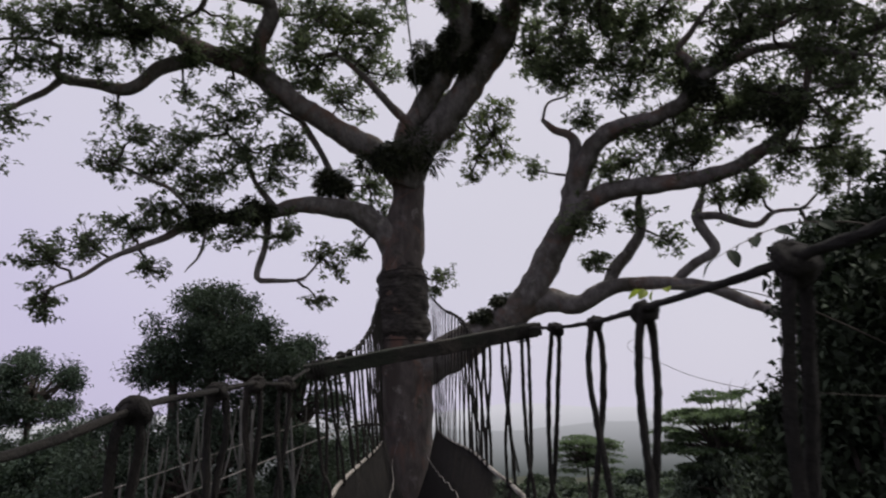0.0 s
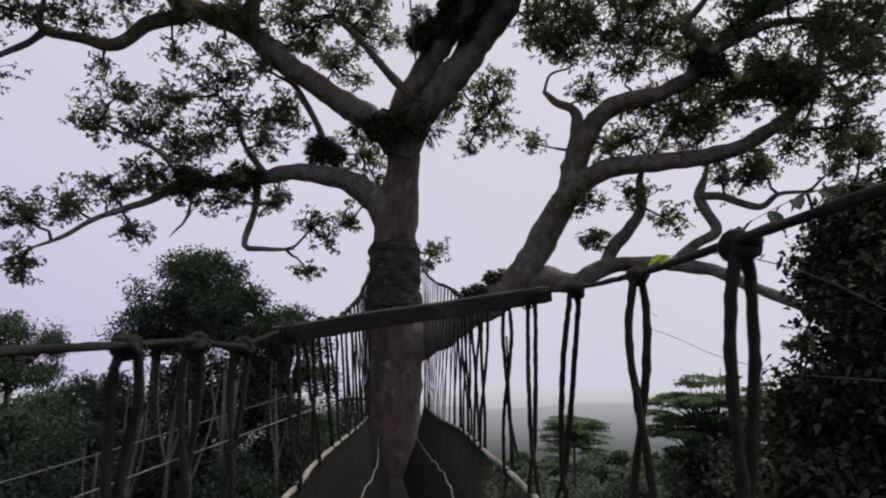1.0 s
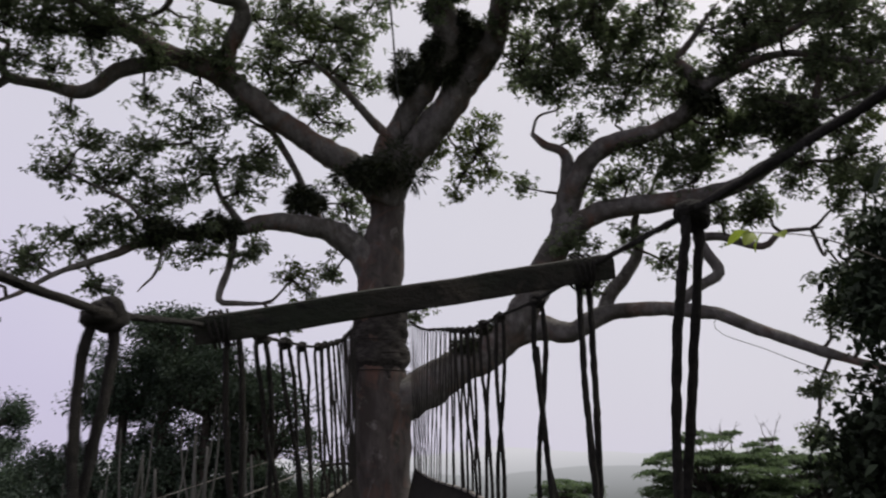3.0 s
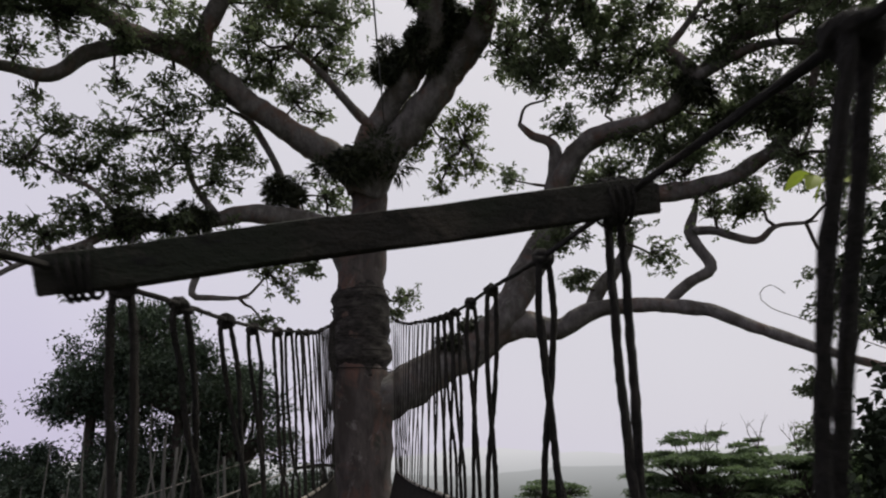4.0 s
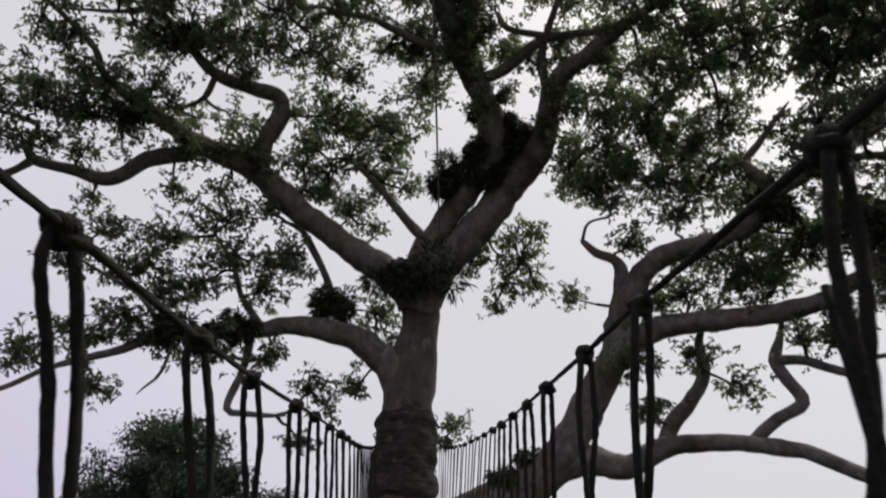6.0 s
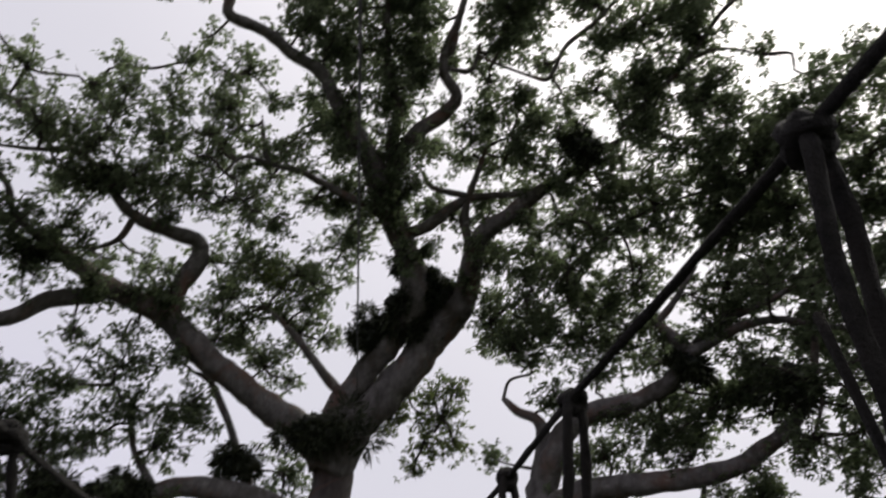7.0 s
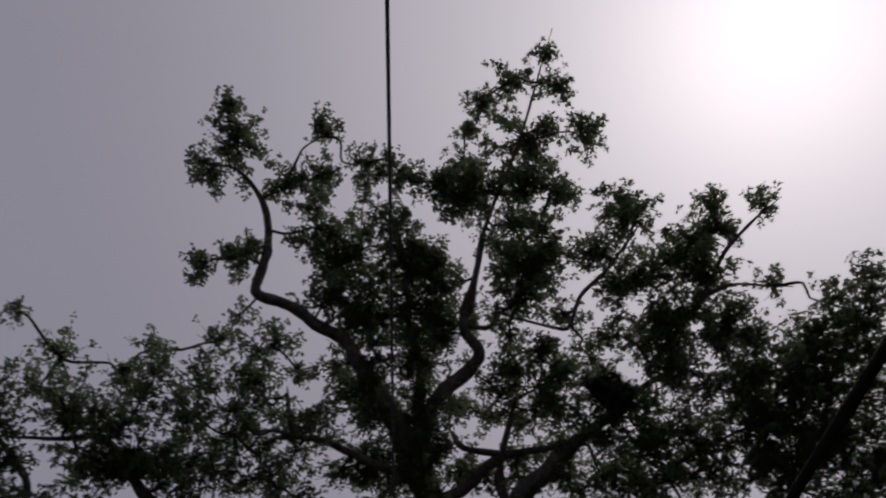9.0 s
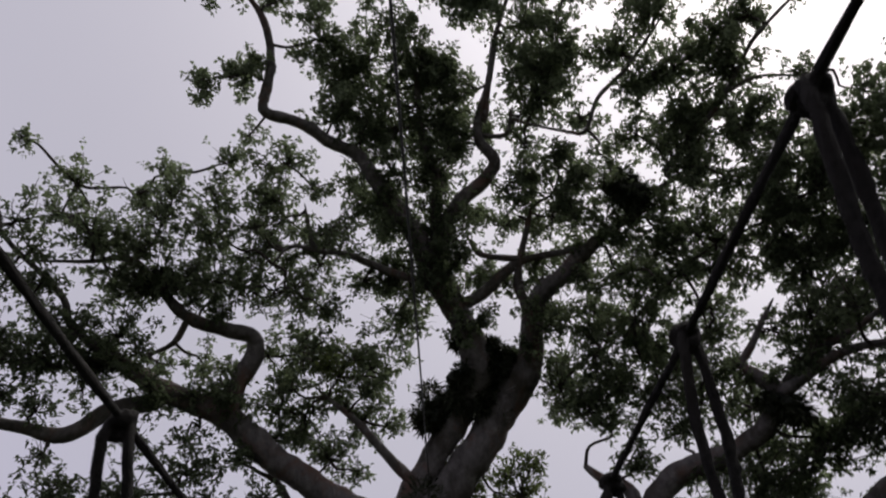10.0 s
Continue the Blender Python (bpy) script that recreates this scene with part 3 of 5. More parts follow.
CROWN_YOUNG = ((-2.7, 20.9, 6.9, 0.56), (-2.2, 21, 6.6, 0.33), (10, 18.1, 7.7, 0.3), (9.7, 18.3, 7.6, 0.19), (10.4, 14.3, 8.2, 0.2), (3, 21.9, 11.4, 0.83), (2.5, 22.2, 10.8, 0.58), (3.3, 22.1, 10.8, 0.51), (3.3, 21.6, 12.1, 0.41), (2.7, 21.7, 11.9, 0.47), (-1.8, 19.8, 14.1, 0.73), (1.5, 21.9, 11.3, 0.52), (1.7, 21.6, 12, 0.52), (2.2, 22.4, 10, 0.34), (1.3, 21.4, 12.4, 0.39))
CROWN_LEFT = ((-9.3, 16.7, 12.6, 0.62), (-8.6, 17.1, 12.7, 0.59), (-7.9, 17.4, 12.9, 0.58), (-9.1, 17.2, 11.9, 0.42), (-6.9, 17.3, 13.7, 0.73), (-6.5, 19, 11.8, 0.51), (-5.4, 19.3, 11.9, 0.48), (-6, 16.5, 14.9, 0.73), (-7.1, 16, 14.8, 0.58), (-8.4, 15.8, 14.2, 0.44), (-9, 15.4, 14.1, 0.54), (-7.4, 15.3, 15.3, 0.83), (-5.9, 15.5, 15.9, 0.81), (-8.8, 14.5, 14.9, 0.7), (-5, 16.8, 16.9, 0.97), (-5, 17.7, 15.9, 0.79), (-4.1, 18, 16, 0.72), (-2.9, 18.6, 15.7, 0.85), (-3.2, 16.9, 17.6, 0.8), (-2.3, 17.9, 16.7, 0.66), (-3.8, 19.3, 14.6, 0.56), (-2.8, 19.6, 14.6, 0.62), (-3.5, 16.5, 17.8, 0.71), (-10.1, 16.1, 12.7, 0.68))
CROWN_LEFT_B = ((-10.2, 16.6, 11.8, 0.61), (-10.6, 17.2, 10.3, 0.54), (-8.7, 17.1, 12.9, 0.74), (-7.7, 17.8, 12.8, 0.57), (-8.3, 18.4, 11.1, 0.41))
CROWN_CENTRE = ((-2.8, 20.6, 13.5, 1), (-1.2, 20.9, 13.4, 0.75), (-2.1, 21.3, 12.4, 0.65), (-0.1, 19.4, 15.5, 0.88), (0, 18.7, 16.4, 0.83), (-0.4, 17.4, 17.9, 1.02), (-1, 17, 18.3, 0.66), (-2.7, 19.3, 15.2, 0.51), (-0.7, 20.3, 14.4, 0.61), (-3.5, 20.4, 13.6, 0.63), (-1.4, 21.5, 12.2, 0.48), (-3.3, 20, 14.2, 0.74), (-2.1, 19.9, 14.5, 0.7), (-2.8, 20.8, 13.2, 0.72), (-1.7, 20.7, 13.7, 0.68), (-1, 20.1, 14.6, 0.67), (-0.6, 21.1, 13.3, 0.59), (-2.1, 21.2, 12.6, 0.56), (-3.5, 20.7, 12.9, 0.6), (-5.4, 19.2, 14.2, 0.68), (-6.5, 18.8, 14.1, 0.56), (-5.2, 19.6, 13.8, 0.47))
CROWN_RIGHT = ((4.1, 19.4, 13, 0.73), (5, 18.5, 13.8, 0.85), (6.1, 18, 14, 1.24), (6.5, 19.1, 12.6, 0.9), (5.8, 17.2, 14.9, 0.82), (7.3, 16.9, 14.5, 1.02), (8.1, 16.2, 14.8, 0.92), (9.3, 15.5, 14.8, 0.95), (10.2, 14.6, 14.8, 0.99), (8.4, 14.9, 15.8, 0.89), (7.8, 17.9, 13.4, 0.77), (10, 16.1, 13.8, 0.85), (8.5, 18.8, 11.6, 0.93), (7.4, 19, 12, 0.74), (3.9, 18.4, 14.2, 0.56), (5.2, 19.8, 12, 0.65), (9.3, 18.1, 9.9, 0.75), (8.1, 18.8, 9.8, 0.69), (4.2, 20.3, 9.4, 0.38), (6.9, 19.5, 7.4, 0.66), (7.5, 19.3, 6.9, 0.58), (5.7, 20, 6.3, 0.29), (9, 18.6, 7.7, 0.54), (9.8, 18.1, 7.8, 0.56))
CROWN_RIGHT_B = ((7.3, 19, 10.1, 0.65), (8.6, 18.8, 8.9, 0.53), (10.3, 17.7, 9.6, 0.71), (4.4, 16.1, 17.1, 0.76), (4.9, 16.5, 16.4, 0.61), (3.1, 16.1, 17.4, 0.62), (7.7, 15.4, 16.4, 0.68), (6.9, 16.4, 15.8, 0.81), (10.6, 14.1, 15.6, 0.78), (9.7, 14.6, 15.8, 0.75))
CROWN_RIGHT_FAR = ((10.9, 16.8, 5.8, 0.58), (10.6, 17, 4.8, 0.58), (11, 16.7, 4.3, 0.51), (10.1, 17.3, 3.2, 0.33), (11.2, 16.5, 6.5, 0.5), (9.9, 17.4, 2.2, 0.2), (11.5, 16.3, 7.6, 0.53), (5.6, 19.4, 6.2, 0.31), (5.3, 19.6, 7.4, 0.57))
CROWN_TOP = ((-4.4, 10.8, 22.3, 0.93), (-5, 11.3, 21.2, 0.56), (-3, 12.1, 21.8, 0.62), (-3.9, 13.4, 19.8, 0.65), (-4.9, 13.4, 19.2, 0.44), (-2, 11.1, 23.8, 0.51), (-2.1, 12, 22.5, 0.56), (-0.6, 11.9, 23.4, 0.63), (0.7, 12.2, 23.1, 0.66), (-2, 13.1, 21.1, 0.85), (-0.6, 13.7, 20.8, 1.19), (0.7, 13.8, 20.7, 0.94), (-1.7, 14.7, 19.2, 0.81), (0.1, 15.1, 19.2, 0.94), (-0.2, 16.5, 17.6, 0.57), (-4.7, 10, 23.1, 0.38), (3, 12.4, 22.3, 1.09), (4.5, 11, 23.7, 1.15), (5.4, 8.7, 25.4, 0.29), (4.3, 9.6, 25.3, 0.6), (5.6, 9.5, 24.5, 0.5), (6.2, 10.6, 22.8, 0.63), (5.2, 12.1, 21.7, 0.78), (4.8, 13.3, 20.5, 0.84))
CROWN_TOP_B = ((4.2, 14.4, 19.4, 0.82), (1.8, 14.1, 20.3, 0.84), (1.8, 12.4, 22.7, 0.65), (3.6, 16, 17.8, 0.66), (4.6, 15.7, 17.9, 0.5), (3.3, 10.2, 25, 0.46), (2.9, 11, 24.3, 0.34), (2.8, 12.4, 22.5, 0.98), (4.7, 12.1, 22, 0.88), (3.9, 13, 21.2, 0.82), (1.7, 14.4, 20, 0.75), (1.5, 15.3, 18.9, 0.77), (1, 16, 18.1, 0.64), (4.3, 13.7, 20.1, 0.83), (4.9, 15.9, 17.6, 0.72), (7.1, 12.2, 20.2, 0.75), (9.4, 12, 18.7, 0.68), (8.9, 13, 18.1, 0.64), (7.8, 14.6, 17.4, 0.71), (9.2, 14.1, 17, 0.7), (6.8, 13.9, 18.8, 0.62), (-0.5, 16.4, 17.6, 0.62))
CROWN_TOP_RIGHT = ((7.2, 12.3, 20, 0.76), (6.3, 13.3, 19.6, 0.66), (7.1, 13.7, 18.8, 0.75), (8.7, 12.4, 18.9, 0.89), (9.2, 11.5, 19.2, 0.43), (10.3, 11.2, 18.5, 0.44), (9, 13.1, 18.1, 0.61), (10.3, 12.9, 17.2, 0.35), (8.8, 13.9, 17.5, 0.85), (7.8, 14.4, 17.6, 0.69), (8, 15, 16.9, 0.85), (9.9, 14.3, 16.4, 0.57), (11.4, 12.9, 16.3, 0.55), (12, 12.2, 16.3, 0.49), (10.2, 14.5, 15.3, 0.91), (11.2, 13.7, 15.1, 0.83), (6.5, 14.5, 17.3, 0.64), (6.4, 16.1, 15.9, 0.91), (7.7, 16.2, 15.2, 1), (9.5, 15.7, 14.6, 1.15), (11.1, 15.2, 14, 1.04), (5.6, 15.7, 16.6, 0.49))
CROWN_LEFT_TOP = ((-8.1, 14.8, 16.8, 0.65), (-6.9, 15.4, 17, 0.61), (-6.1, 15.2, 17.7, 0.5), (-4.6, 15.4, 18.3, 0.58), (-4.1, 15, 19.1, 0.32), (-3.1, 15.8, 18.6, 0.77), (-4.9, 16.1, 17.4, 0.69), (-3.6, 16.4, 17.7, 0.62), (-7.7, 15.8, 16.1, 0.69), (-6.4, 16.3, 16.4, 0.61), (-5.1, 16.7, 16.7, 0.72), (-3.6, 17.2, 16.8, 0.77), (-8.4, 15.2, 16.1, 0.58), (-9, 13.5, 17, 0.31), (-2.4, 16.3, 18.2, 0.55), (-5.3, 17.6, 15.7, 0.82), (-7.2, 17, 15.2, 0.79), (-3.5, 18.1, 15.9, 0.71))
CROWN_RIGHT_UPPER = ((5.7, 18.8, 12.3, 0.87), (6.8, 19, 11.2, 0.79), (7.4, 18.2, 12.1, 0.62), (8, 19, 10.1, 0.78), (8.9, 18.5, 10.3, 0.84), (9.9, 17.9, 10.3, 0.66), (10.7, 17.4, 10.3, 0.65), (11, 16.6, 11.2, 0.77), (9.8, 16.9, 12, 0.56), (11.6, 16.8, 10.3, 0.56), (11.4, 17.4, 8.3, 0.56), (6.2, 20.1, 9.3, 0.66), (7.4, 19.7, 8.8, 0.67), (8.9, 19, 9.5, 0.57), (9.9, 18.4, 7.9, 0.45), (11.4, 17.3, 7.5, 0.44), (5.5, 19.7, 10.7, 0.65), (10.9, 14.7, 14.9, 0.93), (11.9, 13.5, 15, 0.81), (12.6, 14.5, 13.7, 0.97), (11.4, 15.8, 13.6, 0.93), (10.4, 15.9, 14.3, 0.88), (9.4, 15.2, 15.5, 0.89), (9, 14.2, 16.6, 0.81))
CROWN_RIGHT_UPPER_B = ((13.4, 14.8, 12.7, 0.81), (12.8, 16, 11.7, 0.61), (13.1, 11.5, 15.3, 0.74), (10.8, 17.2, 12.7, 0.65), (6.5, 18.6, 13.8, 1), (7.1, 19.1, 13, 0.77), (13.3, 13.2, 14.1, 0.64), (12.1, 16.2, 12.6, 0.69), (11.1, 15.5, 11.7, 0.65), (12.1, 15.1, 10.9, 0.64), (11.8, 15.9, 10.3, 0.65), (12.5, 15.8, 9.6, 0.5), (10.9, 16.3, 10.7, 0.64), (10, 16.2, 12, 0.68), (9.4, 16.9, 11.5, 0.7), (8.7, 16.8, 12.3, 0.7), (8.1, 17.6, 11.6, 0.72), (4.8, 17.9, 12.8, 0.63), (9.8, 17.5, 10.1, 0.67), (8.8, 18.3, 9.8, 0.66), (8, 18.9, 9.5, 0.62), (6.8, 19.5, 9.2, 0.63), (11.6, 16.7, 8.1, 0.53), (11.4, 16.8, 9.4, 0.53))
CROWN_RIGHT_UPPER_C = ((4.6, 18.8, 11.8, 0.62), (11.4, 15.7, 11.6, 0.53), (11.9, 15.8, 10.7, 0.49), (11.9, 16.4, 9.8, 0.5), (10.1, 17.5, 10.4, 0.6), (9.5, 18, 10.1, 0.53), (9.8, 18.2, 8.5, 0.48), (10.7, 17.6, 8.8, 0.43), (4.6, 18.9, 12.1, 0.58))
CROWN_TOP_FILL = ((4.8, 13.8, 20.4, 1.06), (6.5, 13.4, 19.9, 0.87), (7.8, 13.5, 19, 0.95), (8.5, 14.2, 17.9, 0.96), (8.9, 12.7, 19, 0.69), (0.1, 14.5, 20.4, 0.97), (-1.3, 14.2, 20.5, 0.8), (1.4, 14.2, 20.8, 0.82), (0.8, 15.5, 19.2, 0.9), (-0.8, 15.4, 19.2, 0.72), (3.7, 15, 19.5, 0.7), (7.4, 15.2, 17.6, 0.67), (-0.9, 16.2, 18.5, 0.74), (1.4, 15.3, 19.7, 0.89), (1.4, 16.3, 18.5, 0.78), (1.1, 17.3, 17.4, 0.76), (2.6, 15.3, 19.6, 0.68), (3.2, 17.2, 17.3, 0.71), (4.4, 17, 17.2, 0.67), (5.4, 15, 19.1, 0.7), (6.1, 15.7, 17.9, 0.71), (3.8, 15.7, 19, 0.67), (0.3, 18.1, 16.5, 0.74), (-1, 18.2, 16.2, 0.65))
CROWN_TOP_FILL_B = ((-2.3, 17.5, 16.7, 0.66), (5, 17.7, 16.2, 0.73), (2.7, 18.3, 16.2, 0.66), (-0.6, 15.3, 19.6, 0.71), (3.6, 13.7, 21.4, 0.79), (2.6, 12.1, 24.3, 0.56), (-1.3, 14.4, 20.6, 0.73), (-2.9, 17.6, 16.8, 0.69), (-1.5, 17.4, 17.5, 0.65), (0.7, 17.7, 17.3, 0.7), (2.4, 18.5, 16.4, 0.66), (4, 18.5, 16.1, 0.62), (4.2, 17.4, 17.2, 0.65), (2.6, 17.3, 17.7, 0.62), (-4.1, 17.4, 16.7, 0.64), (-0.6, 18.2, 16.6, 0.66))
CROWN_LEFT_FILL = ((-5.5, 14.9, 16.2, 0.56), (-3.2, 14.9, 17.3, 0.56), (-3.7, 16, 16.1, 0.58), (-1.8, 16.4, 16.3, 0.6), (-2.7, 17.3, 15.1, 0.52), (-2.3, 18.5, 14, 0.57), (-6.3, 15.8, 15, 0.49))
CROWN_RIGHT_LOW = ((11.4, 13.3, 15.4, 0.74), (12.5, 13.3, 14.5, 0.76), (12.9, 12.1, 14.9, 0.61), (11, 15.2, 14.2, 0.75), (12.2, 14.8, 13.6, 0.73), (13.1, 14, 13.4, 0.71), (10.6, 16.5, 13.3, 0.75), (11.7, 16.4, 12.5, 0.72), (12.7, 15.5, 12.5, 0.71), (13.5, 14.7, 12.3, 0.59), (9.6, 16.1, 14.4, 0.7), (8, 17.6, 13.9, 0.71), (7, 17.3, 14.7, 0.69), (7.4, 18.5, 13.3, 0.64), (13.1, 16, 11.1, 0.61), (11.9, 17, 11.3, 0.6), (13.3, 13, 14, 0.54), (10.7, 13.2, 15.4, 0.64), (11.6, 12.5, 15.2, 0.7), (12.4, 11.6, 15, 0.65), (13.1, 10.7, 14.9, 0.6), (13.6, 11.4, 14.1, 0.59), (12.8, 12.3, 14.3, 0.67), (12.2, 13.4, 14.1, 0.68))
CROWN_RIGHT_LOW_B = ((13.3, 12.9, 13.4, 0.66), (11.3, 14.2, 14.2, 0.69), (10.4, 14.1, 14.9, 0.61), (12.6, 14.1, 13.3, 0.67), (13.6, 13.7, 12.6, 0.58), (11.7, 15.1, 13.2, 0.71), (12.9, 14.8, 12.3, 0.64), (10.7, 15.4, 13.7, 0.66), (9.7, 14.9, 14.7, 0.68), (9.4, 16.1, 14, 0.68), (8.2, 16.5, 14.2, 0.69), (13.6, 14.4, 11.7, 0.51), (7.1, 16.5, 14.8, 0.62))
CROWN_LEFT_LOW = ((-7.9, 16.8, 13.8, 0.5), (-6.5, 16.7, 14.7, 0.54), (-8.5, 17.8, 11.9, 0.53), (-6.3, 18.7, 12.7, 0.57), (-8.5, 17.2, 13, 0.59), (-7.2, 17.8, 13.2, 0.62), (-5.5, 16.8, 15.1, 0.55), (-4.1, 17.3, 15.2, 0.56), (-4.6, 19.1, 13.2, 0.61), (-2.9, 19.4, 13.4, 0.62), (-1.4, 19.1, 14.1, 0.67), (-2.1, 18.1, 15.1, 0.57), (-8.6, 16, 14, 0.5), (-1.1, 19.8, 13.4, 0.6))
CROWN_CENTRE_LOW = ((4.3, 20.4, 13.2, 0.64), (6.2, 18.7, 14.5, 0.64), (3.9, 17.8, 16.3, 0.52), (6.8, 19.2, 13.8, 0.63), (0.1, 18.9, 15.3, 0.56), (-0.2, 18.1, 16.2, 0.57), (4.4, 19.6, 14, 0.72), (5.3, 18.6, 14.9, 0.73), (5.9, 19.7, 13.5, 0.71), (4, 18.8, 15.1, 0.54), (6.3, 17.7, 15.6, 0.65), (5.1, 17.8, 16, 0.58), (3, 18.3, 15.9, 0.47))
CROWN_LEFT_EDGE = ((-11.2, 16.2, 12.3, 0.50), (-10.6, 16.6, 11.3, 0.56), (-10.9, 16.2, 9.9, 0.62), (-9.8, 16.0, 12.3, 0.50), (-10.6, 16.4, 9.0, 0.56), (-9.0, 16.2, 12.6, 0.62), (-10.4, 15.6, 12.6, 0.50), (-11.8, 15.8, 11.0, 0.56), (-9.7, 16.8, 11.7, 0.62))
CROWN_RIGHT_EDGE = ((9.7, 15.2, 11.4, 0.60), (10.3, 15.0, 10.3, 0.67), (10.2, 15.6, 9.2, 0.74), (9.4, 16.0, 9.8, 0.60), (10.7, 14.6, 11.3, 0.67), (10.0, 16.2, 8.2, 0.74), (10.7, 15.6, 8.1, 0.60), (9.2, 16.0, 11.9, 0.67), (10.9, 14.8, 9.3, 0.74), (9.0, 16.6, 11.1, 0.60))
NESTS = ((-0.39, 20.95, 10.33, 0.93), (-2.26, 21.41, 9.56, 0.64), (-5.91, 19.35, 8.03, 0.5), (-4.49, 20, 8.2, 0.45), (-5.99, 16.73, 14.96, 0.44), (6.28, 15.53, 16.05, 0.52), (10.24, 16.33, 9.6, 0.68), (6.25, 15.56, 16.43, 0.42), (2.95, 21.22, 5.47, 0.28), (2.4, 21.28, 5.04, 0.28), (-5.12, 19.8, 8.1, 0.31), (-7.44, 17.72, 13.13, 0.29), (8.54, 17.5, 10.67, 0.48))
# ferns that sheathe the two great stems above the fork
MATS = ((0.68, 20.4, 12.95, 0.52), (1.2, 20.25, 13.35, 0.55), (1.7, 19.9, 13.8, 0.66), (2.1, 19.55, 14.35, 0.60), (2.6, 19.7, 13.95, 0.52), (2.1, 20.2, 13.3, 0.5), (1.7, 19.25, 14.75, 0.42), (2.45, 19.4, 14.5, 0.45), (2.85, 19.6, 14.35, 0.36), (2.3, 20.3, 13.75, 0.42))
CROWN = {"low_left": CROWN_LOW_LEFT + CROWN_LOW_LEFT_B, "young": CROWN_YOUNG, "left": CROWN_LEFT + CROWN_LEFT_B, "centre": CROWN_CENTRE, "right": CROWN_RIGHT + CROWN_RIGHT_B, "right_far": CROWN_RIGHT_FAR, "top": CROWN_TOP + CROWN_TOP_B, "top_right": CROWN_TOP_RIGHT, "left_top": CROWN_LEFT_TOP, "right_upper": CROWN_RIGHT_UPPER + CROWN_RIGHT_UPPER_B + CROWN_RIGHT_UPPER_C, "top_fill": CROWN_TOP_FILL + CROWN_TOP_FILL_B, "left_fill": CROWN_LEFT_FILL, "right_low": CROWN_RIGHT_LOW + CROWN_RIGHT_LOW_B, "left_low": CROWN_LEFT_LOW, "centre_low": CROWN_CENTRE_LOW, "left_edge": CROWN_LEFT_EDGE, "right_edge": CROWN_RIGHT_EDGE}


def front_clumps():
    """Leafy shoots on the near side of the high stems."""
    rng = np.random.default_rng(61)
    clumps = []
    for name, first, last, gap in (("top_left", 2, 8, 0.8), ("top_mid", 1, 5, 0.8), ("top_centre", 0, 6, 0.9), ("top_right", 2, 8, 0.9), ("left_main", 4, 12, 1.5), ("left_up", 5, 12, 1.2)):
        stem = spline(BOUGHS[name][first:last + 1], gap)
        for q in stem[:, :3]:
            x, y, z = q + (rng.normal(0, 0.45), -rng.uniform(0.2, 0.7), -rng.uniform(-0.3, 0.5))
            clumps.append((x, y, z, rng.uniform(0.35, 0.6)))
    return tuple(clumps)


CROWN["top_front"] = front_clumps()


# how thickly the parts of the crown are leaved
THICK = {"left": 0.32, "left_top": 0.36, "left_fill": 0.30, "low_left": 0.62, "top": 0.85, "top_fill": 0.38, "top_right": 0.48, "top_front": 0.42, "right_low": 0.52, "centre": 0.38, "right": 0.46, "right_upper": 0.46, "right_far": 0.8, "left_low": 0.42, "centre_low": 0.58, "left_edge": 0.4, "right_edge": 0.42, "young": 0.45}


